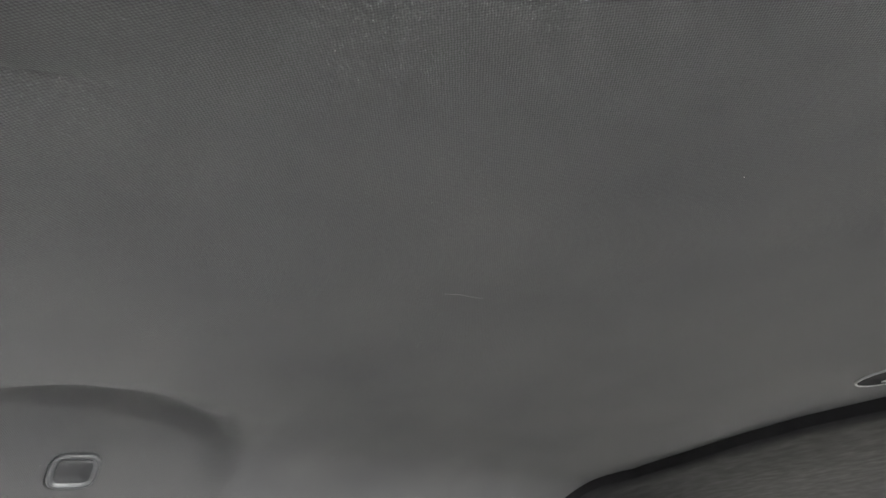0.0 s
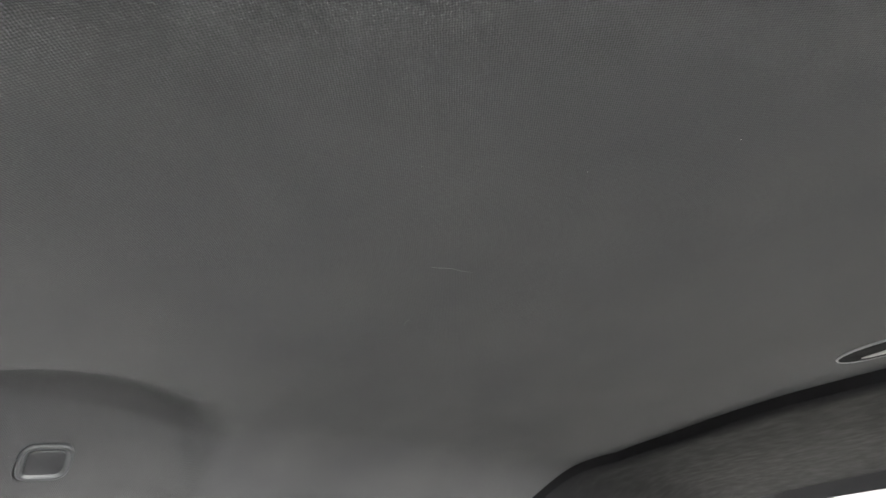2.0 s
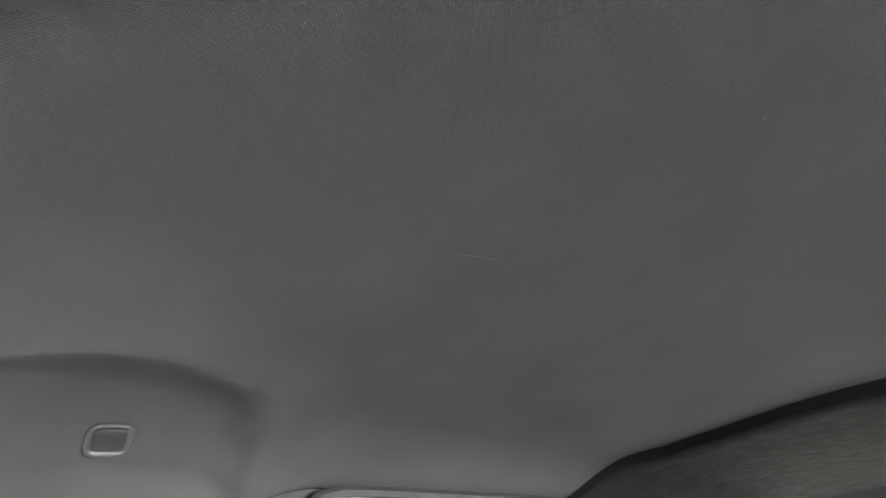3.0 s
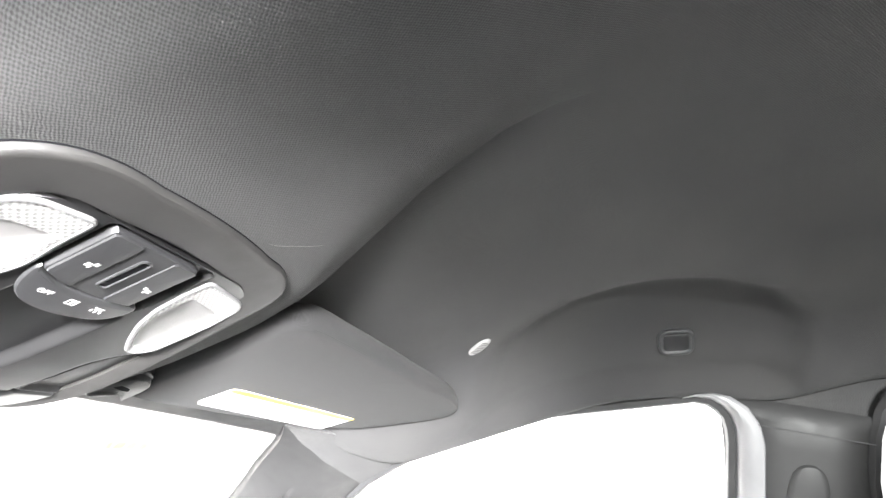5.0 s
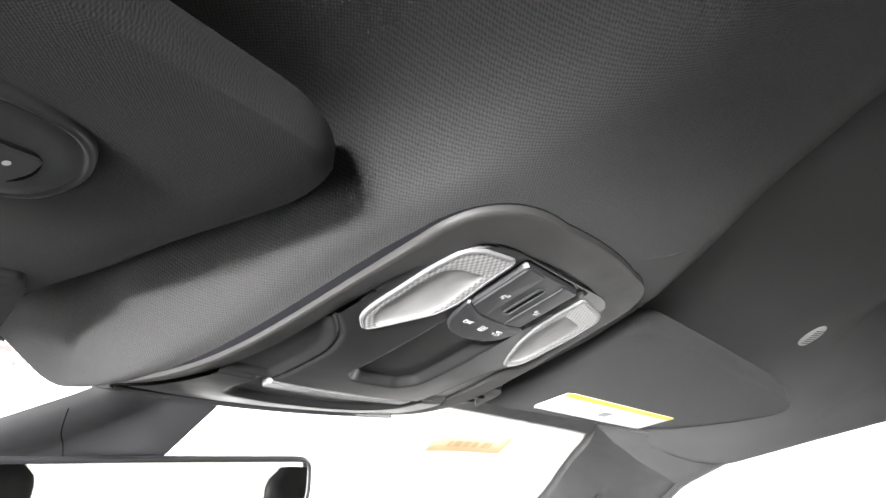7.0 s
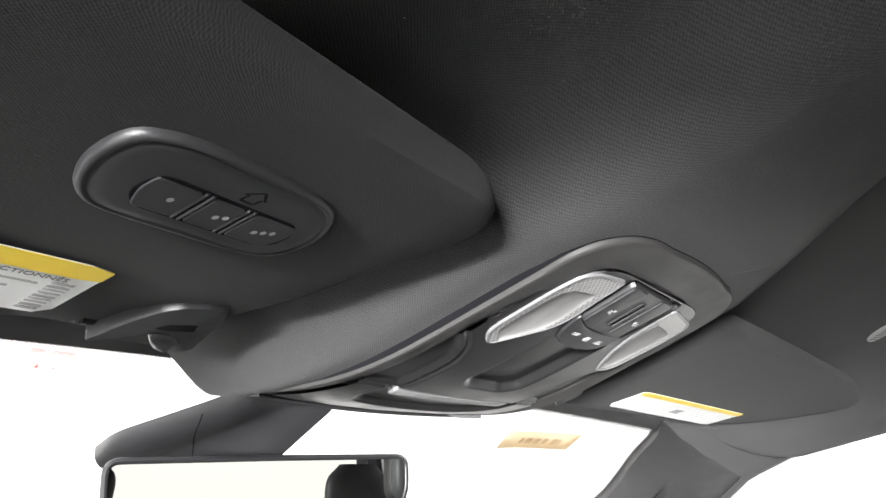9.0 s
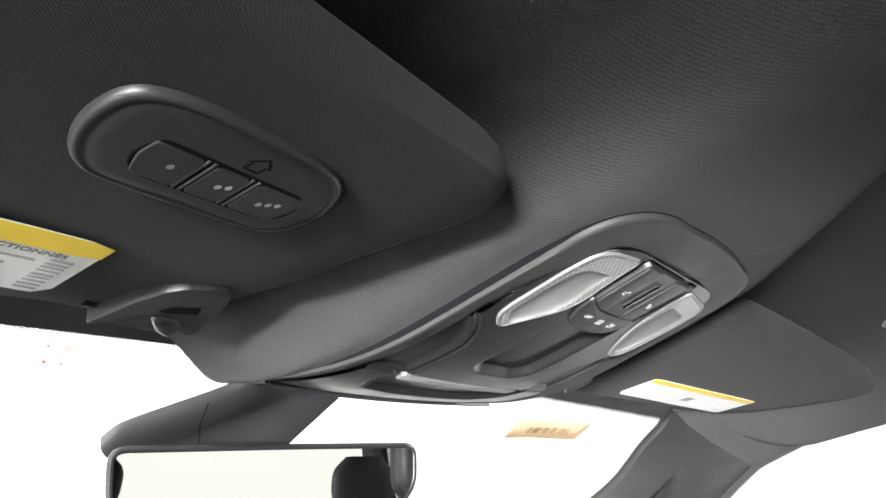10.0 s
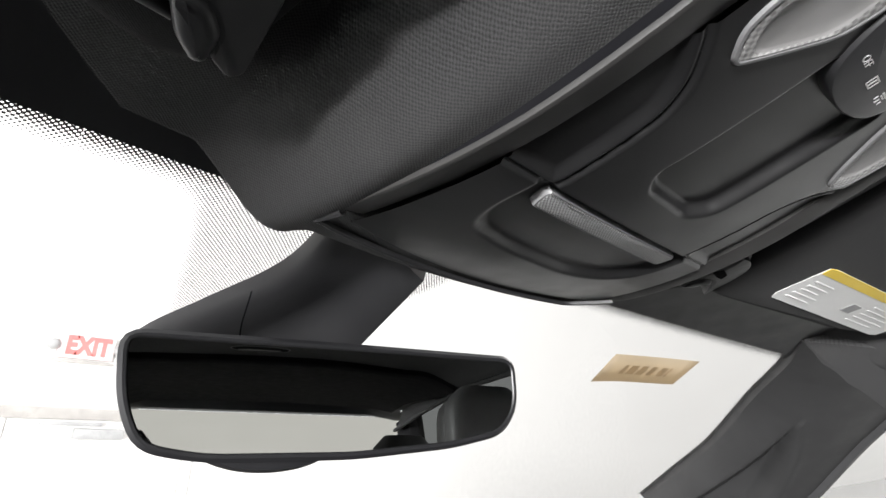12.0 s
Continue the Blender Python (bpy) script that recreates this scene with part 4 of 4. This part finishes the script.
def mir(u, v, h=0.0):
    """Place on the mirror: u along its top edge, v down, h towards the cabin."""
    return MT + MX * (u * 1.037 - 0.0088) + MD * v - MB * h


def build_mirror():
    c = thing("rear_view_mirror", mir(0.125, 0.03, -0.03), "dark rear-view mirror with a thin rim on a windscreen foot", "mirror")
    out = resample(fillet([(-0.002, -0.001), (0.125, -0.0015), (0.256, -0.001), (0.2575, 0.036), (0.243, 0.0555), (0.200, 0.0635), (0.130, 0.0685), (0.045, 0.0675), (0.013, 0.0610), (0.002, 0.036)], 0.012), 128)
    steps = [(0.030, -0.034), (0.020, -0.0325), (0.008, -0.026), (0.0015, -0.014), (0.0, -0.006), (0.0, 0.0), (0.0012, 0.0022), (0.0030, 0.0026), (0.0042, 0.0012)]
    part("housing", slab(out, steps, mir), M_BLACK, c)
    part("rim", loft([[mir(p.x, p.y, -0.0025) for p in inset(out, -0.0008)], [mir(p.x, p.y, 0.0010) for p in inset(out, -0.0007)], [mir(p.x, p.y, 0.0031) for p in inset(out, 0.0016)], [mir(p.x, p.y, 0.0029) for p in inset(out, 0.0032)]], cap1=False), M_BLACK, c, "thin satin black rim")
    g = inset(out, 0.0040)
    part("mirror_glass", slab(g, [(0, 0.0010), (0, 0.0018), (0.0002, 0.0020)], mir), M_MIRROR, c, "silvered mirror glass", smooth=False)
    # foot and cover running up to the windscreen
    def cover(s, f, lift=0.0):
        """Cover over the foot: s across from -1 to 1, f up along the screen."""
        y = 1.060 - 0.225 * f
        wl = float(spline([0, 0.2, 0.45, 0.72, 1.0], [0.108, 0.108, 0.088, 0.067, 0.070], f))
        wr = float(spline([0, 0.25, 0.45, 0.72, 1.0], [0.048, 0.036, 0.012, 0.003, 0.002], f))
        dep = float(np.interp(f, [0, 0.3, 0.7, 1.0], [0.052, 0.064, 0.052, 0.030]))
        flange = 0.018 + 0.008 * (1 - f)
        x = -0.020 + (wl if s < 0 else wr) * s
        rise = float(smooth01(-0.78 + 0.35 * f, -0.10 + 0.1 * f, s))
        d = (flange + (dep - flange) * rise) * (1 - abs(s) ** 9) ** 0.5 * (1 - 0.45 * float(smooth01(0.3, 1.0, s)))
        return Vector((x, y, screen_z(0, y) - 0.004 - d - lift))
    ss = np.concatenate([-np.cos(np.linspace(0, math.pi / 2, 26)) ** 0.5, np.sin(np.linspace(0, math.pi / 2, 16))[1:] ** 0.5])
    part("foot_cover", sheet([[cover(float(q), f) for q in ss] for f in np.linspace(0, 1, 26)]), M_BUTTON, c, "black plastic cover over the mirror foot")
    seam = [[cover(float(q), f, 0.0004) for f in (0.62 - 0.5 * (q + 1), 0.627 - 0.5 * (q + 1))] for q in np.linspace(-0.999, -0.40, 24)]
    part("cover_seam", sheet(seam), M_PIT, c)
    arm = [[mir(0.125 + r * math.cos(a), 0.022 + r * 0.8 * math.sin(a), -0.030 - k * 0.05) for a in np.linspace(0, 2 * math.pi, 17)[:-1]] for k, r in ((0, 0.020), (0.4, 0.018), (1.0, 0.024))]
    part("arm", loft(arm), M_BLACK, c)
    base = resample([Vector((0.085 + 0.040 * math.cos(a), 0.060 + 0.016 * math.sin(a))) for a in np.linspace(0, 2 * math.pi, 41)[:-1]], 40)
    part("sensor_pod", slab(base, [(0, -0.034), (0, -0.020), (0.002, -0.012), (0.006, -0.010)], mir), M_BLACK, c)
    return c


build_mirror()

# ---- pillars, door frames and windows ----


def rail_x(y):
    return 0.600 * (1 - 0.075 * float(smooth01(0.55, 0.80, y)))


def side_top(y):
    """Top of the side glass."""
    return float(np.interp(y, [-1.3, -0.9, -0.4, -0.05, -0.02, 0.005, 0.022, 0.034, 0.04, 0.10, 0.186, 0.190, 0.197, 0.212, 0.235, 0.36, 0.44, 0.52, 0.60, 0.69, 0.73, 0.79, 0.90, 1.05],
                           [1.615, 1.610, 1.592, 1.550, 1.545, 1.536, 1.520, 1.490, 1.45, 1.44, 1.42, 1.445, 1.466, 1.479, 1.484, 1.449, 1.426, 1.394, 1.351, 1.284, 1.236, 1.154, 1.03, 0.88]))


def side_x(z):
    return 0.600 + (1.5 - z) * 0.30


def build_side(sgn, tag_side):
    """Rail, pillars and glass on one side."""
    # rail between headliner edge and the glass, with its rubber seal
    rows = []
    for y in np.unique(np.concatenate([np.linspace(-1.25, 0.74, 100), np.linspace(-0.06, 0.05, 24), np.linspace(0.18, 0.25, 24)])):
        zt = float(headliner_z(0.598, y))
        zt = min(zt, float(headliner_z(0.598, min(y, 0.79)))) + 0.004
        zb = side_top(y) if y <= 0.03 or y >= 0.212 else 1.486
        xt = rail_x(y)
        xb = side_x(zb)
        rows.append([Vector((sgn * (xt + (xb - xt) * f + 0.006 * math.sin(math.pi * f)), y, zt + (zb - zt) * f)) for f in np.linspace(0, 1, 6)])
    rail = tagged(part("trim_rail", sheet(rows), M_HEADLINER), "dark headliner edge over the side windows", "trim", kind="structure")
    front = [(y, side_top(y)) for y in np.linspace(0.98, 0.24, 50)] + [(0.222, 1.482), (0.209, 1.476), (0.199, 1.466), (0.193, 1.452), (0.190, 1.435), (0.184, 1.36), (0.172, 1.20), (0.158, 1.0)]
    back = [(y, side_top(y)) for y in np.linspace(-1.25, -0.02, 40)] + [(0.005, 1.536), (0.022, 1.520), (0.031, 1.500), (0.035, 1.47), (0.033, 1.42), (0.022, 1.37), (-0.006, 1.25), (-0.04, 1.05)]
    for path in (front, back):
        seal = []
        for k, (y, z) in enumerate(path):
            a, b = path[max(0, k - 1)], path[min(len(path) - 1, k + 1)]
            t = Vector((b[0] - a[0], b[1] - a[1])).normalized()
            n = Vector((-t.y, t.x)) if path is front else Vector((t.y, -t.x))
            seal.append([Vector((sgn * (side_x(z) + dx), y + n.x * d, z + n.y * d)) for dx, d in ((-0.004, -0.008), (-0.010, -0.002), (-0.007, 0.005), (0.004, 0.006), (0.014, 0.0))])
        part("rubber_seal", sheet(seal), M_RUBBER, rail)
    # windscreen pillar: follows the screen's edge down to the scuttle
    fs = [0, 0.1, 0.25, 0.55, 0.78, 1.0]
    ex, ey, ez = [0.478, 0.512, 0.560, 0.655, 0.705, 0.745], [0.748, 0.768, 0.814, 0.909, 0.982, 1.051], [1.3437, 1.3231, 1.286, 1.1998, 1.141, 1.082]

    def edge(f):
        return Vector([float(spline(fs, v, f)) for v in (ex, ey, ez)])

    def skin(q, f, inner=0.0):
        """Pillar face: q across from the screen to the door glass, f along from the roof down."""
        e = edge(f)
        yb = float(np.interp(f, [0, 0.2, 0.5, 1], [0.60, 0.70, 0.80, 0.975]))
        zb = side_top(yb)
        b = Vector((side_x(zb) - 0.004, yb, zb))
        m = (e + b) / 2 + Vector((-0.050, -0.030, 0.004))
        p = e * (1 - q) ** 2 + m * (2 * q * (1 - q)) + b * q * q
        return p + Vector((-0.75, -0.62, -0.1)) * inner

    def seam_at(q):
        return float(np.interp(q, [0, 0.15, 0.43, 0.77, 1], [0.0, 0.09, 0.15, 0.18, 0.19]))
    Q, F = np.meshgrid(np.linspace(0, 1, 49), np.linspace(0, 1, 90))
    hollow = [(0.40, 0.33), (0.35, 0.50), (0.30, 0.72), (0.26, 1.1), (1.0, 1.1), (0.84, 0.72), (0.70, 0.54), (0.57, 0.42), (0.47, 0.355)]
    depth = inside_depth(Q * 0.13, F * 0.42, [(a * 0.13, b * 0.42) for a, b in hollow])
    push = -0.030 * smooth01(-0.0015, 0.016, depth) + 0.0035 * np.exp(-((depth + 0.007) / 0.006) ** 2) * (Q > 0.42)
    rows = []
    for j in range(F.shape[0]):
        row = []
        for k in range(Q.shape[1]):
            f = max(F[j, k], seam_at(Q[j, k]) - 0.01)
            row.append(skin(Q[j, k], f, push[j, k]))
        tail = row[-1]
        row = [row[0] + Vector((0.014, 0.016, 0.004))] + row + [tail + Vector((0.02, 0.01, 0))]
        rows.append([Vector((sgn * p.x, p.y, p.z)) for p in row])
    pil = tagged(part("pillar_front", sheet(rows), M_PILLAR), "grained dark grey plastic windscreen pillar trim with a hand-hold hollow", "pillar", kind="structure")
    rows = []
    for f in np.linspace(-0.02, 1, 12):
        rows.append([skin(q, max(0.0, seam_at(q) * f), 0.0028 if f < 1 else 0.0) for q in np.linspace(0, 1, 25)])
    rows[0] = [p + Vector((0.004, 0, 0.030)) for p in rows[0]]
    part("fabric_corner", sheet([[Vector((sgn * p.x, p.y, p.z)) for p in r] for r in rows]), M_HEADLINER, pil, "dark fabric corner meeting the headliner")
    rows = []
    for f in np.linspace(0.0, 1.0, 40):
        e = edge(f) + Vector((0.006, 0.010, 0.004))
        rows.append([Vector((sgn * (e.x - w * 0.8), e.y + w * 0.4, e.z)) for w in (-0.004, 0.004, 0.009)])
    band = part("screen_edge_band", sheet(rows), M_FRIT, pil)
    print_map(band, [0.75, 0.5, 0.12] * 40)
    # middle pillar
    rings = []
    for z, y0, y1 in ((1.494, 0.215, 0.020), (1.482, 0.200, 0.030), (1.468, 0.190, 0.034), (1.44, 0.184, 0.034), (1.38, 0.176, 0.024), (1.25, 0.165, -0.005), (1.05, 0.16, -0.04), (0.75, 0.16, -0.07)):
        x = side_x(z)
        k = 0.1 if z > 1.49 else 0.7 if z > 1.48 else 1.0
        rings.append([Vector((sgn * (x + dx), y0 + (y1 - y0) * f, z)) for f, dx in ((-0.06, 0.035), (0.0, 0.006), (0.08, -0.010 * k), (0.3, -0.018 * k), (0.7, -0.018 * k), (0.92, -0.010 * k), (1.0, 0.004), (1.06, 0.035))])
    mid = tagged(part("pillar_middle", sheet(rings), M_PILLAR), "dark plastic middle pillar trim between the doors", "pillar", kind="structure")
    fold = [[Vector((sgn * (side_x(z) - 0.0195), y, z)) for z in (1.4615, 1.4598)] for y in np.linspace(0.175, 0.04, 10)]
    part("trim_joint", sheet(fold), M_RUBBER, mid)
    anchor = resample(rounded([(0.085, 1.425), (0.125, 1.425), (0.130, 1.36), (0.080, 1.36)], 2), 32)
    part("belt_anchor_cover", slab(anchor, [(0, -0.004), (0, 0.003), (0.003, 0.006), (0.008, 0.007)], lambda y, z, h: Vector((sgn * (side_x(z) - 0.016 - h), y, z))), M_PILLAR, mid)
    # frame of the front door behind the seal, round the rear corner of the glass
    fr = []
    path = front[48:]
    for k, (y, z) in enumerate(path):
        a, b = path[max(0, k - 1)], path[min(len(path) - 1, k + 1)]
        t = Vector((b[0] - a[0], b[1] - a[1])).normalized()
        n = Vector((-t.y, t.x))
        wide = float(smooth01(0.0, 6.0, k))
        fr.append([Vector((sgn * (side_x(z) + dx), y - n.x * d * wide, z - n.y * d * wide)) for d, dx in ((0.004, -0.006), (0.008, -0.017), (0.014, -0.0225), (0.024, -0.0235), (0.033, -0.0215), (0.037, -0.012))])
    # the strip's pale colour stands in for light from the window
    part("door_frame", sheet(fr), M_FRAME_LIT, mid, "door frame at the glass edge with outside light in its colour")
    # rear pillar
    rings = []
    for z, y0, y1 in ((1.66, -1.12, -1.34), (1.50, -1.14, -1.36), (1.30, -1.16, -1.40), (1.05, -1.18, -1.46), (0.75, -1.2, -1.5)):
        x = side_x(min(z, 1.6)) + 0.05
        rings.append([Vector((sgn * (x + dx), y0 + (y1 - y0) * f, z)) for f, dx in ((-0.02, 0.03), (0.0, 0.0), (0.1, -0.025), (0.5, -0.03), (0.9, -0.03), (1.0, -0.02))])
    tagged(part("pillar_rear", sheet(rings), M_DULL), "dark plastic rear pillar trim", "pillar", kind="structure")
    # glass
    for nm, ya, yb, lab in (("window_2", 0.19, 1.02, "clear front door window"), ("window_3", -0.95, 0.03, "tinted rear door window")):
        rows = []
        for y in np.linspace(ya, yb, 24):
            zt = side_top(y) + 0.006
            rows.append([Vector((sgn * (side_x(zt + (0.86 - zt) * f) + 0.004), y, zt + (min(0.86, zt - 0.01) - zt) * f)) for f in np.linspace(0, 1, 6)])
        front = nm == "window_2"
        w = tagged(part(nm, sheet(rows), M_GLASS if front else M_PRIVACY), lab, "window", kind="structure")
        w.visible_shadow = not front
    # lower door panels
    rows = []
    for y in np.linspace(-1.7, 1.25, 12):
        rows.append([Vector((sgn * x, y, z)) for x, z in ((0.79, 0.90), (0.72, 0.87), (0.70, 0.75), (0.72, 0.45), (0.68, 0.30))])
    tagged(part("wall_" + tag_side, sheet(rows), M_PILLAR), "plain dark door panels below the windows", "wall", kind="structure")


build_side(1, "right")
build_side(-1, "left")


def build_closing_shell():
    """Floor, dashboard and tail that close the cabin."""
    bm = bevelled_box((-0.72, -1.75, 0.26), (0.72, 1.35, 0.30), 0.01)
    tagged(part("floor", bm, M_RUBBER), "plain dark cabin floor carpet", "floor", kind="structure")
    rows = []
    for x in np.linspace(-0.72, 0.72, 25):
        rows.append([Vector((x, y, z)) for y, z in ((0.98, 0.30), (0.92, 0.60), (0.84, 0.78), (0.88, 0.90), (1.05, 0.945), (1.30, 0.93), (1.60, 0.93 - 0.1 * x * x))])
    tagged(part("wall_front", sheet(rows), M_PLASTIC), "plain dark dashboard below the windscreen", "wall", kind="structure")
    # tail: lower wall and a header over the rear window
    rows = []
    for x in np.linspace(-0.72, 0.72, 29):
        rows.append([Vector((x, y, z)) for y, z in ((-1.42, 0.30), (-1.48, 0.80), (-1.50, 1.10), (-1.54, 1.12))])
    tagged(part("wall_rear", sheet(rows), M_PILLAR), "plain dark tailgate trim below the rear window", "wall", kind="structure")
    rows = []
    for x in np.linspace(-0.70, 0.70, 29):
        z = float(headliner_z(x, -1.33))
        rows.append([Vector((x, -1.30, z + 0.004)), Vector((x, -1.34, z - 0.012)), Vector((x, -1.36, min(z - 0.02, 1.704))), Vector((x, -1.40, min(z - 0.016, 1.704)))])
    glass = [[Vector((x, -1.385 - 0.10 * f, 1.70 - 0.60 * f)) for f in np.linspace(0, 1, 5)] for x in np.linspace(-0.74, 0.74, 9)]
    tagged(part("window_4", sheet(glass), M_TINTED), "tinted rear window of the car", "window", kind="structure")
    tagged(part("trim_tailgate", sheet(rows), M_BLACK), "dark header trim over the rear window", "trim", kind="structure")


build_closing_shell()


def build_seat(x0, y0, group, label, rest=True):
    """Seat with its headrest on two posts."""
    s = thing("car_seat", (x0, y0, 0.62), label, "car seat", group)

    def block(name, cx, cy, cz, w, d, h, r, material, lean=0.0, lab=""):
        rings = []
        for f in np.linspace(-1, 1, 13):
            k = (1 - abs(f) ** 4) ** 0.35 if abs(f) < 1 else 0.55
            k = max(k, 0.62)
            ring = []
            for a in np.linspace(0, 2 * math.pi, 33)[:-1]:
                ca, sa = math.cos(a), math.sin(a)
                ring.append(Vector((cx + w / 2 * k * math.copysign(abs(ca) ** r, ca), cy + lean * f * h / 2 + d / 2 * k * math.copysign(abs(sa) ** r, sa), cz + f * h / 2)))
            rings.append(ring)
        return part(name, loft(rings, cap0=True), material, s, lab)
    if rest:
        block("headrest", x0, y0, 1.391, 0.206, 0.116, 0.200, 0.55, M_LEATHER, 0.0, "grey leather headrest")
        block("headrest_back", x0, y0 - 0.036, 1.386, 0.212, 0.094, 0.195, 0.45, M_MESH, 0.0, "dark perforated headrest shell")
        for dx in (-0.06, 0.06):
            part("headrest_post", loft([[Vector((x0 + dx + 0.006 * math.cos(a), y0 - 0.01 + 0.006 * math.sin(a), z)) for a in np.linspace(0, 2 * math.pi, 13)[:-1]] for z in (1.22, 1.33)]), M_CHROME, s)
    block("backrest", x0, y0 - 0.03, 0.93, 0.46, 0.16, 0.62, 0.5, M_SEAT, -0.12)
    block("cushion", x0, y0 + 0.24, 0.58, 0.48, 0.50, 0.20, 0.5, M_SEAT)
    return s


build_seat(0.466, -0.045, "front seats", "grey leather front seat with a dark perforated headrest shell")



def build_rear_bench():
    b = thing("bench_seat", (0, -0.69, 0.6), "dark rear bench seat with two headrests", "seat")
    rings = []
    for z, d in ((0.55, 0.10), (0.75, 0.13), (1.05, 0.12), (1.18, 0.09), (1.21, 0.05)):
        rings.append([Vector((0.60 * math.copysign(abs(math.cos(a)) ** 0.25, math.cos(a)), -0.61 - (z - 0.55) * 0.12 + d * math.sin(a), z)) for a in np.linspace(0, 2 * math.pi, 33)[:-1]])
    part("backrest", loft(rings, cap0=True), M_MESH, b)
    for x0 in (-0.43, 0.43):
        rings = []
        for f in np.linspace(-1, 1, 11):
            k = max(0.6, (1 - abs(f) ** 3) ** 0.4)
            rings.append([Vector((x0 + 0.112 * k * math.copysign(abs(math.cos(a)) ** 0.6, math.cos(a)), -0.64 + 0.045 * k * math.sin(a), 1.390 + 0.090 * f)) for a in np.linspace(0, 2 * math.pi, 25)[:-1]])
        part("headrest", loft(rings, cap0=True), M_MESH, b)


build_rear_bench()

# ---- the hall outside ----


def plain(name, bm, material, label, cat, kind="structure"):
    return tagged(part(name, bm, material, inside=False, smooth=False), label, cat, kind=kind)


HALL_Y = 6.0
FLOOR_Z = -0.40
bm = bmesh.new()
bm.faces.new([bm.verts.new(p) for p in ((-40, -40, FLOOR_Z), (40, -40, FLOOR_Z), (40, 40, FLOOR_Z), (-40, 40, FLOOR_Z))])
plain("ground", bm, M_FLOOR, "pale polished hall floor", "floor")
bm = box(bmesh.new(), (-40, HALL_Y, FLOOR_Z), (40, HALL_Y + 0.2, 14.0))
plain("wall_north", bm, M_WALL, "white painted hall wall", "wall")


def build_exit_sign():
    c = tagged(new("exit_sign"), "white exit sign with red capital letters on the wall", "exit sign")
    x0, x1, z0, z1 = 0.615, 1.025, 1.545, 1.745
    c.location = ((x0 + x1) / 2, HALL_Y, (z0 + z1) / 2)
    bpy.context.view_layer.update()
    part("body", bevelled_box((x0, HALL_Y - 0.05, z0), (x1, HALL_Y, z1), 0.01), M_SIGN, c, inside=False)
    m = Matrix(((0.80, 0, 0, (x0 + x1) / 2 + 0.01), (0, 0, 1, HALL_Y - 0.0515), (0, 1, 0, (z0 + z1) / 2), (0, 0, 0, 1)))
    lettering("exit_letters", "EXIT", 0.195, m, M_RED, c, depth=0.001, inside=False, bold=0.011)
    for x in (x0 - 0.035, x1 + 0.035):
        lamp = bmesh.new()
        bmesh.ops.create_uvsphere(lamp, u_segments=14, v_segments=8, radius=0.045)
        bmesh.ops.translate(lamp, verts=lamp.verts[:], vec=(x, HALL_Y - 0.06, (z0 + z1) / 2 + 0.0))
        part("emergency_lamp", lamp, M_CLOSER, c, inside=False)
    part("bracket", bevelled_box((x0 - 0.02, HALL_Y - 0.04, z0 - 0.035), (x1 + 0.02, HALL_Y, z0 - 0.012), 0.006), M_TRIM, c, inside=False)


build_exit_sign()


def build_hall_door():
    top = 1.16
    d = tagged(new("door_1"), "white double hall door with a warm grey frame", "door", kind="structure")
    d.location = (0.6, HALL_Y, FLOOR_Z)
    bpy.context.view_layer.update()
    part("door_frame", bevelled_box((-0.95, HALL_Y - 0.03, top - 0.09), (1.85, HALL_Y - 0.001, top), 0.006), M_TRIM, d, inside=False)
    part("door_frame", bevelled_box((1.76, HALL_Y - 0.03, FLOOR_Z), (1.85, HALL_Y - 0.001, top - 0.09), 0.006), M_WALL, d, inside=False)
    part("door_leaf", bevelled_box((0.42, HALL_Y - 0.02, FLOOR_Z), (1.755, HALL_Y - 0.001, top - 0.095), 0.004), M_WALL, d, inside=False)
    part("door_leaf", bevelled_box((-0.93, HALL_Y - 0.02, FLOOR_Z), (0.41, HALL_Y - 0.001, top - 0.095), 0.004), M_WALL, d, inside=False)
    c = tagged(new("door_closer"), "grey metal door closer under the frame", "door closer")
    c.location = (1.0, HALL_Y - 0.05, top - 0.15)
    bpy.context.view_layer.update()
    part("body", bevelled_box((0.86, HALL_Y - 0.10, top - 0.235), (1.22, HALL_Y - 0.02, top - 0.155), 0.01), M_CLOSER, c, inside=False)
    part("arm", bevelled_box((0.62, HALL_Y - 0.09, top - 0.135), (1.05, HALL_Y - 0.05, top - 0.105), 0.006), M_CLOSER, c, inside=False)


build_hall_door()
